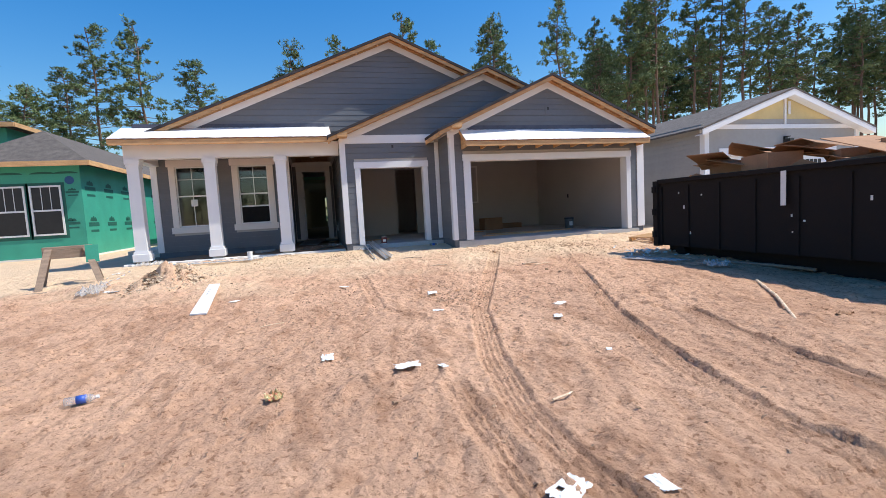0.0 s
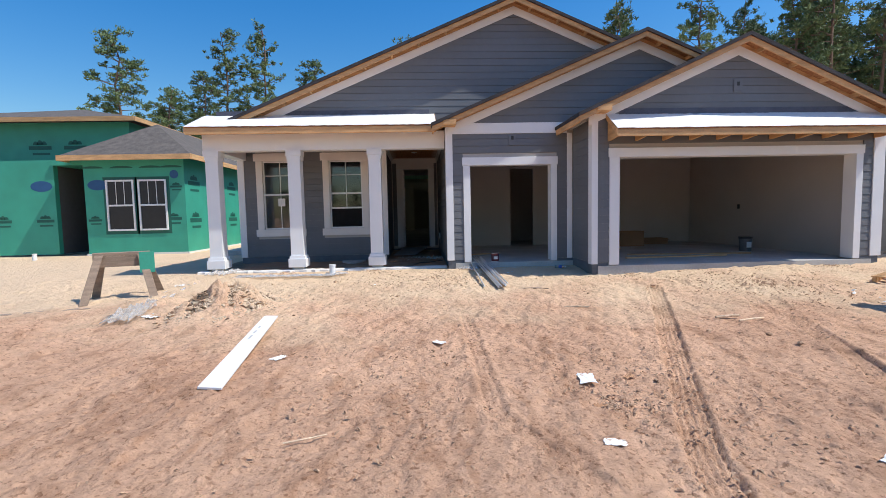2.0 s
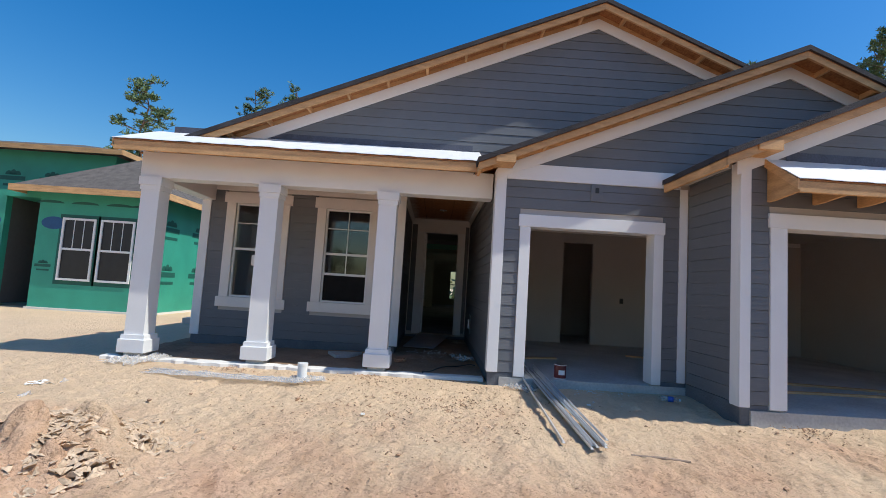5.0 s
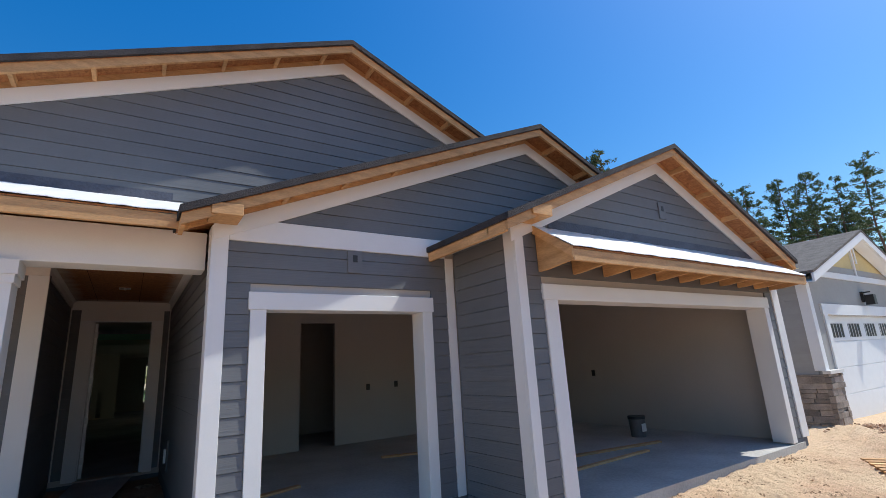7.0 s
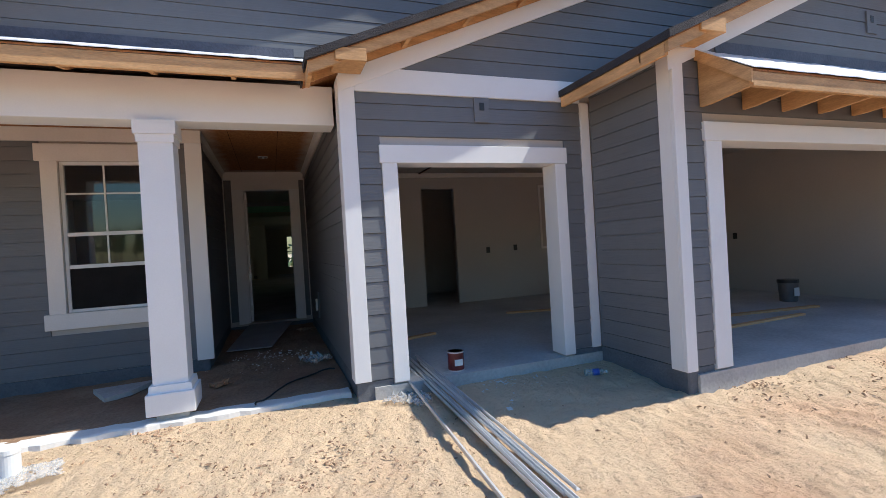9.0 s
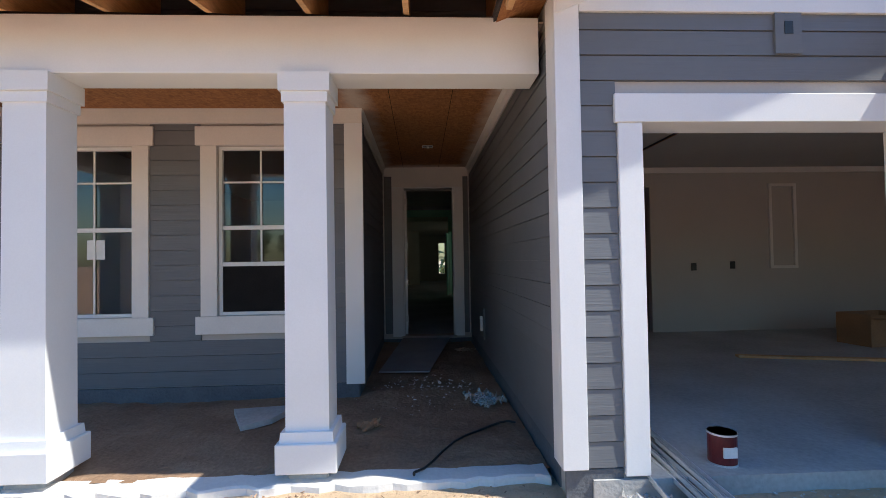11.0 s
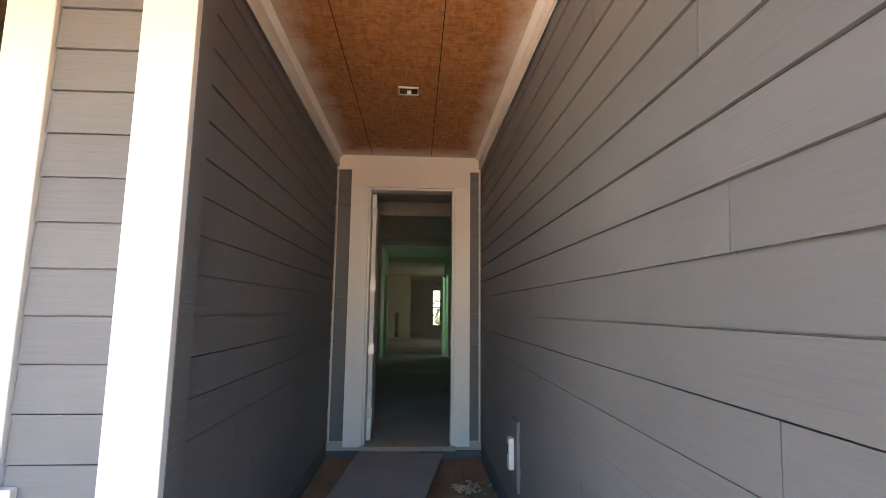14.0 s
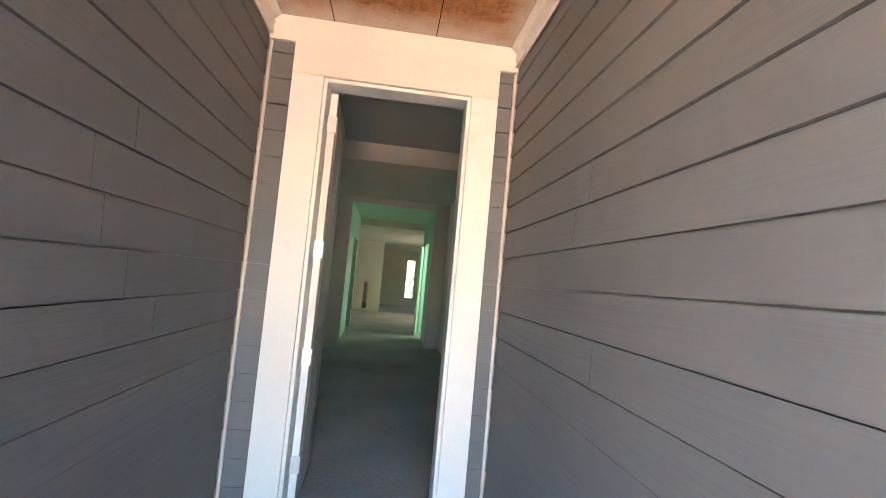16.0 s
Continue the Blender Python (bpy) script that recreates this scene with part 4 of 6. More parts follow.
def door_leaf(name, hinge, angle, w, h, z0, material, label, swing=1):
    """A six-panel door leaf with hinges, open about its hinge line."""
    e = tagged(empty(name, label, "door", at=(hinge[0], hinge[1], z0)), kind="structure")
    e.rotation_euler = (0, 0, radians(angle))
    box("leaf", material, e, 0, -0.022, 0, w, 0.022, h, "", 0.003)
    for a, b in ((0.10, 0.42), (0.50, 1.05), (1.13, h - 0.12)):
        for c, d in ((0.10, w / 2 - 0.05), (w / 2 + 0.05, w - 0.10)):
            for s in (-1, 1):
                box("panel", material, e, c, s * 0.0225 - 0.004, a, d, s * 0.0225 + 0.004, b, "", 0.0035)
    for hz in (0.22, 0.85, 1.5, h - 0.25):
        box("hinge", M_STEEL, e, -0.012, -0.03, hz, 0.03, 0.026, hz + 0.10, "pale steel hinge")
    return e


dl = door_leaf("door_1", (0.075, Y_DOOR + 0.14), 92, 0.81, 2.53, 0.95, M_DOOR, "grey-white primed panel front door standing open into the hall")
box("edge_guard", M_WHITE, dl, -0.004, -0.021, 0.01, -0.001, 0.021, 2.52, "white door edge")
door_leaf("door_2", (1.40, 28.2), 262, 0.78, 2.3, 0.94, M_GREENLIT, "inner door standing ajar, greenish light put into its colour")

# ---- small fittings on the house ----
def wall_box(name, label, place, u, z, w, h, d, material, hole=True):
    e = empty(name, label, "electrical box", at=place(u, 0, z))
    o = Vector(place(u, 0, z))
    def pb(n, m, a, b, c, dd, e2, f):
        bm = bmesh.new()
        bm_prism(bm, [Vector(place(u + a, b, z + c)) - o, Vector(place(u + dd, b, z + c)) - o, Vector(place(u + dd, b, z + f)) - o, Vector(place(u + a, b, z + f)) - o], Vector(place(u, e2, z)) - Vector(place(u, b, z)))
        return part(n, bm, m, e)
    pb("plate", material, -w / 2, -d, -h / 2, w / 2, 0.0, h / 2)
    if hole:
        pb("socket", M_BLACK, -w * 0.16, -d - 0.004, -h * 0.02, w * 0.16, -d - 0.001, h * 0.3)
    return e


wall_box("lamp_mount", "grey mounting block with a wire stub on the siding", front(Y_MID - 0.005), 2.62, 3.60, 0.17, 0.25, 0.03, M_SIDE)
wall_box("lamp_mount", "grey mounting block with a wire stub on the gable", front(Y_GAR - 0.005), 6.85, 4.40, 0.17, 0.24, 0.03, M_SIDE)
wall_box("outlet_box", "white outlet cover on a grey backing board", facing_left(X_PR - 0.005), 16.43, 1.36, 0.17, 0.42, 0.03, M_SIDE, False)
wall_box("outlet_cover", "white weatherproof outlet cover standing open", facing_left(X_PR - 0.04), 16.45, 1.36, 0.07, 0.19, 0.03, M_PVC)
for u, z in ((5.12, 2.05), (5.82, 2.07)):
    wall_box("socket_box", "blue electrical box in bare drywall", front(18.055), u, z, 0.09, 0.13, 0.01, M_BLACK, False)
wall_box("socket_box", "electrical box in bare drywall", facing_left(X_RIGHT - 0.17), 15.6, 2.05, 0.09, 0.13, 0.01, M_BLACK, False)
pn2 = empty("breaker_panel", "white-framed breaker panel set in the garage wall", "panel", at=(6.75, 18.05, 2.0))
for a, b, c, d in ((-0.25, -0.2, 0, 1.5), (0.2, 0.25, 0, 1.5), (-0.2, 0.2, 0, 0.05), (-0.2, 0.2, 1.45, 1.5)):
    box("frame", M_CREAM, pn2, a, -0.03, c, b, 0, d)
cb = empty("ceiling_box", "black junction box in the porch ceiling", "electrical box", at=(0.452, 16.62, CEIL))
for a, b, c, d in ((-0.075, -0.065, -0.06, 0.06), (0.065, 0.075, -0.06, 0.06), (-0.065, 0.065, -0.06, -0.05), (-0.065, 0.065, 0.05, 0.06)):
    box("rim", M_STEEL, cb, a, c, -0.012, b, d, -0.001)
box("cavity", M_BLACK, cb, -0.064, -0.049, -0.005, 0.064, 0.049, -0.001)
box("wire_stub", M_PAPER, cb, -0.01, -0.01, -0.03, 0.02, 0.005, -0.006)


# ---- things round the house ----
def lump_mesh(bm, rng, c, r, squash=0.6, sub=1, jag=0.3):
    res = bmesh.ops.create_icosphere(bm, subdivisions=sub, radius=1)
    for v in res["verts"]:
        k = 1 + rng.uniform(-jag, jag)
        v.co = Vector(c) + Vector((v.co.x * r * k, v.co.y * r * k, v.co.z * r * k * squash))


def crumpled(name, x, y, z, w, d, h, material, label, category, seed, n=12):
    """A crumpled sheet lying on the ground."""
    rng = random.Random(seed)
    bm = bmesh.new()
    g = []
    for j in range(n + 1):
        row = []
        for i in range(n + 1):
            u, v = i / n - 0.5, j / n - 0.5
            edge = 1 + rng.uniform(-0.14, 0.14) * (abs(u) > 0.4 or abs(v) > 0.4)
            row.append(bm.verts.new((u * w * edge, v * d * edge, max(0.004, h * (0.35 + 0.65 * abs(noise.noise((u * 5 + seed, v * 5, 0)))) * rng.uniform(0.3, 1.1)))))
        g.append(row)
    for j in range(n):
        for i in range(n):
            if rng.random() > 0.03:
                bm.faces.new((g[j][i], g[j][i + 1], g[j + 1][i + 1], g[j + 1][i]))
    r = bmesh.ops.extrude_face_region(bm, geom=list(bm.faces))
    for v in r["geom"]:
        if isinstance(v, bmesh.types.BMVert):
            v.co.z -= 0.003
    ob = link(name, bm, material)
    ob.location = (x, y, z)
    ob.rotation_euler = (0, 0, rng.uniform(0, 6))
    return tagged(ob, label, category)


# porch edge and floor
M_POURED = mat("dark_brown_dirt", (0.34, 0.225, 0.145), 0.95, color2=(0.22, 0.14, 0.09), scale=2.0, fine=30, bump=0.6, spec=0.15)
bm = bmesh.new()
rng = random.Random(5)
n = 60
prev = None
for i in range(n + 1):
    x = -4.35 + (X_POST - 0.01 + 4.35) * i / n
    ya, yb, zt = 13.02 + rng.uniform(-0.03, 0.03), 13.20 + rng.uniform(-0.01, 0.01), 0.84 + rng.uniform(-0.006, 0.006)
    cur = [bm.verts.new(p) for p in ((x, ya - 0.03, 0.6), (x, ya, zt - 0.012), (x, ya + 0.02, zt), (x, yb, zt), (x, yb, 0.6))]
    if prev:
        for k in range(4):
            bm.faces.new((prev[k], cur[k], cur[k + 1], prev[k + 1]))
    prev = cur
structure("porch_curb", bm, M_CONC_L, "rough pale concrete edge in front of the porch", "kerb")
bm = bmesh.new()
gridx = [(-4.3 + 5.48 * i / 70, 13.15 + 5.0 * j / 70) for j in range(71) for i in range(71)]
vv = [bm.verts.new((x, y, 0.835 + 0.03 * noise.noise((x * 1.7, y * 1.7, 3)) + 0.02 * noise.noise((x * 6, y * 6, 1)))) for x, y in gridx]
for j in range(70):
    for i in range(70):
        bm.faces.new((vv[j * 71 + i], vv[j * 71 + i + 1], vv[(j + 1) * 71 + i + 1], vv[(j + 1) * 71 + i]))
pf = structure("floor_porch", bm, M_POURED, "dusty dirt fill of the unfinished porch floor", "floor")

def flat_board(name, label, pts, z, t, material, category="board"):
    bm = bmesh.new()
    cx, cy = sum(p[0] for p in pts) / 4, sum(p[1] for p in pts) / 4
    bm_prism(bm, [(p[0] - cx, p[1] - cy, p[2] if len(p) > 2 else 0) for p in pts], (0, 0, t))
    ob = link(name, bm, material, 0.002)
    ob.location = (cx, cy, z)
    return tagged(ob, label, category)


M_DUSTY = mat("dusty_grey_board", (0.34, 0.32, 0.31), 0.9, var=0.15, scale=3, fine=40, bump=0.15)
flat_board("walk_board", "dusty grey sheet laid as a step on the porch floor", [(-0.2, 15.85), (0.42, 15.8), (0.80, 17.9, 0.06), (0.02, 17.98, 0.06)], 0.865, 0.016, M_DUSTY)
flat_board("concrete_shard", "broken pale concrete slab on the porch dirt", [(-1.18, 14.02), (-0.98, 14.2), (-0.84, 14.58), (-1.42, 14.5)], 0.835, 0.05, M_CONC)
flat_board("white_trim_offcut", "long white trim board lying on the dirt", [(-1.40, 6.54, -0.035), (-1.18, 6.50, -0.035), (-1.44, 9.02, 0.05), (-1.63, 9.04, 0.05)], 0.585, 0.022, M_WHITE)
for k in range(3):
    box_ob = bmesh.new()
    w = 0.04 + 0.02 * k
    bm_box(box_ob, -w, -0.012, 0, w, 0.012, 0.001)
    o = link("print_bar", box_ob, M_CONC)
    o.location, o.rotation_euler = (-1.50 + 0.02 * k, 8.45 - 0.22 * k, 0.639 - 0.007 * k), (-0.034, 0, 1.65)
    tagged(o, "small dark print on the white board", "print")

crumpled("plastic_wad", 0.94, 14.6, 0.835, 0.36, 0.28, 0.16, M_PLASTIC, "crumpled clear plastic wad on the porch floor", "plastic", 3)
for x, y, w, d, turn, sd in ((-2.25, 12.34, 1.9, 0.26, -0.05, 4), (-1.22, 12.44, 0.42, 0.34, 0.3, 5)):
    sheet = crumpled("plastic_sheet", x, y, gz(x, y) + 0.012, w, d, 0.06, M_PLASTIC, "crumpled dusty clear plastic on the dirt", "plastic", sd, 22)
    sheet.rotation_euler = (0, 0, turn)
crumpled("plastic_sheet", -3.75, 12.95, 0.79, 0.75, 0.45, 0.16, M_PLASTIC, "crumpled clear plastic round the column foot", "plastic", 8, 16)
roll = crumpled("plastic_roll", -3.74, 10.25, 0.63, 0.36, 2.7, 0.22, M_PLASTIC, "long dusty roll of clear plastic beside the chip heap", "plastic", 9, 18)
roll.rotation_euler = (0, 0, 0.14)
cap = crumpled("paper_scrap", -3.95, 11.6, 0.74, 0.26, 0.2, 0.08, M_PAPER, "torn white paper at the end of the plastic roll", "litter", 46, 6)
cap.rotation_euler = (0, 0, 0.3)
crumpled("paper_scrap", -3.3, 9.3, 0.63, 0.3, 0.16, 0.05, M_PAPER, "flat white scrap beside the plastic roll", "litter", 47, 6)
crumpled("brown_paper", -0.11, 13.98, 0.845, 0.2, 0.15, 0.1, M_CARD, "crumpled brown paper on the porch floor", "litter", 48, 7)
crumpled("plastic_sheet", 1.62, 12.62, 0.79, 0.3, 0.4, 0.12, M_PLASTIC, "crumpled plastic at the garage slab edge", "plastic", 10, 12)
crumpled("plastic_bag", 7.2, 6.3, 0.50, 0.45, 0.35, 0.2, M_PLASTIC, "blue-white plastic bag in the dumpster's shadow", "plastic", 11)
crumpled("plastic_sheet", 6.9, 7.6, 0.55, 1.2, 0.4, 0.05, M_PLASTIC, "flattened plastic sheet beside the dumpster", "plastic", 12, 14)
for x, y, w, sd in ((1.03, 3.6, 0.22, 20), (1.33, 3.48, 0.1, 21), (1.46, 1.58, 0.24, 52), (1.93, 1.47, 0.15, 23), (2.0, 6.5, 0.24, 24), (3.38, 5.06, 0.2, 25), (-0.95, 7.36, 0.16, 26), (2.9, 3.3, 0.08, 27), (0.34, 4.1, 0.2, 28), (3.05, 4.52, 0.16, 29), (1.8, 5.42, 0.14, 30), (2.35, 12.0, 0.08, 31), (-0.3, 11.2, 0.07, 33), (0.74, 7.7, 0.14, 34)):
    crumpled("paper_scrap", x, y, gz(x, y) + 0.02, w, w * 0.6, w * 0.13, M_PAPER, "torn white paper scrap on the dirt", "litter", sd, 7)
crumpled("snack_wrapper", -0.09, 3.34, gz(0, 3.34), 0.13, 0.13, 0.1, mat("green_wrapper", (0.24, 0.30, 0.12), 0.4, var=0.5, scale=30, color2=(0.5, 0.1, 0.06)), "crumpled green and red wrapper on the dirt", "litter", 40, 7)
crumpled("cardboard_scrap", 5.9, 3.3, gz(5.9, 3.3), 0.22, 0.12, 0.06, M_CARD, "torn brown cardboard scrap on the dirt", "litter", 41, 7)


def bottle(x, y, turn):
    e = empty("water_bottle", "clear plastic water bottle with blue label on the dirt", "bottle", at=(x, y, gz(x, y) + 0.035))
    e.rotation_euler = (0, 0, turn)
    bm = bmesh.new()
    bm_tube(bm, (-0.11, 0, 0), (0.06, 0, 0), 0.033, 0.033, 14)
    bm_tube(bm, (0.06, 0, 0), (0.10, 0, 0), 0.033, 0.013, 14)
    part("body", bm, M_PLASTIC, e, "", smooth=True)
    bm = bmesh.new()
    bm_tube(bm, (-0.03, 0, 0), (0.035, 0, 0), 0.0345, 0.0345, 14)
    part("label_band", bm, M_BLUE, e, "blue label", smooth=True)
    bm = bmesh.new()
    bm_tube(bm, (0.10, 0, 0), (0.12, 0, 0), 0.015, 0.015, 10)
    part("cap", bm, M_PVC, e, "white cap")


bottle(-1.59, 3.85, 0.15)
bottle(3.55, 12.38, -0.35)


def stub_pipe(x, y, h=0.2):
    bm = bmesh.new()
    z = gz(x, y) - 0.05
    bm_tube(bm, (0, 0, 0), (0, 0, h + 0.05), 0.064, 0.064, 24)
    bm_tube(bm, (0, 0, h + 0.03), (0, 0, h + 0.062), 0.068, 0.068, 24)
    ob = link("drain_pipe", bm, M_PVC, smooth=False)
    ob.location = (x, y, z)
    tagged(ob, "white capped plastic drain pipe standing in the dirt", "pipe")


stub_pipe(-1.31, 12.5)
stub_pipe(-11.9, 18.3)


def cable():
    """A loose black cable looped over the porch dirt."""
    bm = bmesh.new()
    run = [Vector((0.95 + 0.16 * math.cos(0.35 * k) - 0.05 * k, 13.95 - 0.07 * k + 0.16 * math.sin(0.5 * k), 0.868 + 0.012 * math.sin(1.3 * k))) for k in range(14)]
    for a, b in zip(run, run[1:]):
        bm_tube(bm, a - run[0], b - run[0], 0.009, 0.009, 7)
    ob = link("cable", bm, M_BLACK)
    ob.location = run[0]
    tagged(ob, "loose black cable looped on the porch dirt", "cable")


cable()


def bars():
    """Bundle of galvanised steel angles leaning from the slab to the dirt."""
    rng = random.Random(2)
    for k in range(9):
        x0, x1 = 1.60 + k * 0.03 - (0.06 if k < 2 else 0), 1.83 + k * 0.033 + rng.uniform(-0.02, 0.02) - (0.17 if k < 2 else 0)
        y0 = 10.45 + rng.uniform(0, 0.25)
        a, b = Vector((x1, y0, gz(x1, y0) + 0.03 + 0.006 * k)), Vector((x0 + 0.15, 13.35 + rng.uniform(-0.2, 0.6), SLAB + 0.03 + 0.004 * k))
        d = (b - a).normalized()
        s = d.cross(Vector((0, 0, 1))).normalized() * 0.016
        bm = bmesh.new()
        up = Vector((0, 0, 0.004))
        o = Vector((0, 0, 0))
        bm_prism(bm, [o - s, o + s, o + s + up, o - s + up], b - a)
        bm_prism(bm, [o - s, o - s * 0.75, o - s * 0.75 + Vector((0, 0, 0.03)), o - s + Vector((0, 0, 0.03))], b - a)
        ob = link("steel_angle", bm, M_STEEL)
        ob.location = a
        tagged(ob, "thin galvanised steel angle leaning over the slab edge", "metal bar", "bundle of steel angles")


bars()


def tin(x, y, z, r, h, material, label):
    e = empty("paint_can", label, "can", at=(x, y, z))
    bm = bmesh.new()
    bm_tube(bm, (0, 0, 0), (0, 0, h), r, r, 24)
    part("body", bm, material, e, smooth=False)
    for zz in (0.0, h - 0.012):
        bm = bmesh.new()
        bm_tube(bm, (0, 0, zz), (0, 0, zz + 0.012), r + 0.004, r + 0.004, 24)
        part("rim", bm, M_STEEL, e, "steel rim")
    bm = bmesh.new()
    bm_tube(bm, (0, 0, h - 0.008), (0, 0, h - 0.003), r * 0.97, r * 0.97, 24)
    part("lid", bm, M_CONC, e, "dusty grey lid")
    bm = bmesh.new()
    bm_box(bm, -r * 0.5, -r - 0.002, h * 0.3, r * 0.5, -r * 0.86, h * 0.62)
    part("print", bm, M_PAPER, e, "pale printed bar")


tin(2.24, 12.95, SLAB, 0.085, 0.2, M_RED, "dark red paint can on the garage slab")


def bucket(x, y, z):
    e = empty("bucket", "grey plastic bucket with tools on the garage floor", "bucket", at=(x, y, z))
    bm = bmesh.new()
    bm_tube(bm, (0, 0, 0), (0, 0, 0.36), 0.13, 0.15, 24)
    part("body", bm, mat("grey_plastic", (0.13, 0.12, 0.12), 0.5, var=0.2), e)
    bm = bmesh.new()
    bm_tube(bm, (0, 0, 0.32), (0, 0, 0.37), 0.158, 0.158, 24)
    part("rim", bm, M_BLACK, e)
    box("label_patch", M_PAPER, e, -0.07, -0.152, 0.1, 0.05, -0.142, 0.24, "pale label")


bucket(8.75, 13.9, SLAB)
for pts, nm in (([(5.6, 13.6), (8.4, 13.2), (8.42, 13.3), (5.62, 13.7)], "loose raw pine strip on the garage floor"), ([(5.2, 12.8), (7.6, 12.9), (7.6, 12.98), (5.2, 12.88)], "loose raw pine strip on the garage floor"), ([(1.75, 14.6), (2.7, 14.9), (2.68, 15.0), (1.73, 14.7)], "yellow timber strip on the garage floor"), ([(4.4, 15.9), (6.2, 15.4), (6.23, 15.5), (4.42, 16.0)], "loose raw pine strip on the garage floor")):
    flat_board("lumber_strip", nm, pts, SLAB + 0.001, 0.03, M_LUMBER)


def carton(x, y, z, w, d, h, turn, label):
    e = empty("cardboard_box", label, "box", at=(x, y, z))
    e.rotation_euler = (0, 0, turn)
    t = 0.006
    for a in ((-w / 2, -d / 2, 0, w / 2, -d / 2 + t, h), (-w / 2, d / 2 - t, 0, w / 2, d / 2, h), (-w / 2, -d / 2 + t, 0, -w / 2 + t, d / 2 - t, h), (w / 2 - t, -d / 2 + t, 0, w / 2, d / 2 - t, h), (-w / 2 + t, -d / 2 + t, 0, w / 2 - t, d / 2 - t, t)):
        box("side", M_CARD, e, *a)
    box("flap", M_CARD, e, -w / 2, -d / 2 - 0.16, h - 0.05, w / 2, -d / 2 - 0.002, h - 0.044)


carton(6.95, 16.6, SLAB, 0.75, 0.5, 0.45, 0.1, "open brown cardboard box on the garage floor")
carton(8.0, 17.3, SLAB, 0.9, 0.5, 0.18, 0.0, "flat brown cardboard box on the garage floor")


def sawhorse(x, y, turn):
    e = empty("sawhorse", "weathered plywood sawhorse standing on the dirt", "sawhorse", at=(x, y, gz(x, y)))
    e.rotation_euler = (0, 0, turn)
    box("top_rail", M_OLDWOOD, e, -0.40, -0.07, 0.74, 0.40, 0.07, 0.80, "", 0.005)
    box("side_apron", M_OLDWOOD, e, -0.40, -0.075, 0.56, 0.40, -0.061, 0.739)
    for sx in (-1, 1):
        for sy in (-1, 1):
            prism("leg", M_OLDWOOD, e, [(sx * 0.30 - 0.06, sy * 0.085, 0.76), (sx * 0.30 + 0.06, sy * 0.085, 0.76), (sx * 0.50 + 0.06, sy * 0.34, -0.02), (sx * 0.50 - 0.06, sy * 0.34, -0.02)], (0, sy * 0.03, 0))
    box("sheathing_scrap", M_GREEN, e, 0.28, -0.20, 0.45, 0.5, -0.19, 0.80, "scrap of green sheathing")


sawhorse(-4.5, 10.7, 0.35)
flat_board("grey_plank", "long grey plank lying under the sawhorse", [(-6.5, 9.5), (-6.4, 9.42), (-3.6, 10.45), (-3.7, 10.55)], 0.62, 0.03, M_OLDWOOD)


def pallet(x, y, turn):
    e = empty("pallet", "raw pine shipping pallet lying on the dirt", "pallet", at=(x, y, gz(x, y) + 0.01))
    e.rotation_euler = (0, 0, turn)
    for yy in (-0.55, -0.02, 0.51):
        box("stringer", M_LUMBER, e, -0.75, yy, 0.0, 0.75, yy + 0.045, 0.09)
    for k in range(9):
        box("slat", M_LUMBER, e, -0.74 + k * 0.172, -0.58, 0.091, -0.74 + k * 0.172 + 0.1, 0.58, 0.112, "", 0.003)


pallet(9.15, 9.95, 0.55)


def stick(a, b, r, label, material=None):
    bm = bmesh.new()
    a, b = Vector((*a, gz(*a) + r)), Vector((*b, gz(*b) + r))
    mid = (a + b) / 2 + Vector((0.03, -0.02, 0.012))
    bm_tube(bm, (0, 0, 0), mid - a, r, r * 0.9, 7)
    bm_tube(bm, mid - a, b - a, r * 0.9, r * 0.7, 7)
    ob = link("stick", bm, material or M_STRAW)
    ob.location = a
    tagged(ob, label, "stick")


stick((6.65, 5.01), (5.24, 3.33), 0.022, "long pale wooden pole on the dirt")
stick((-0.42, 5.63), (-0.14, 5.73), 0.007, "short bent twig on the dirt")
for x, y, w, sd in ((2.41, 6.56, 0.13, 42), (0.86, 4.79, 0.16, 43), (0.32, 4.3, 0.13, 44), (1.93, 6.0, 0.12, 45)):
    crumpled("cardboard_scrap", x, y, gz(x, y), w, w * 0.5, w * 0.3, M_CARD, "torn brown cardboard scrap on the dirt", "litter", sd, 6)
stick((2.25, 10.5), (2.75, 10.42), 0.016, "short dark stick on the dirt", M_OLDWOOD)
stick((4.4, 8.37), (4.75, 8.42), 0.02, "short pale wood offcut on the dirt")
stick((2.6, 9.2), (3.0, 9.15), 0.015, "short pale stick on the dirt")
stick((1.9, 2.55), (2.1, 2.62), 0.010, "short pale splinter on the dirt")
stick((4.6, 8.2), (5.0, 8.3), 0.014, "short pale stick on the dirt")
stick((8.1, 5.2), (7.6, 6.6), 0.03, "old timber batten beside the dumpster", M_OLDWOOD)


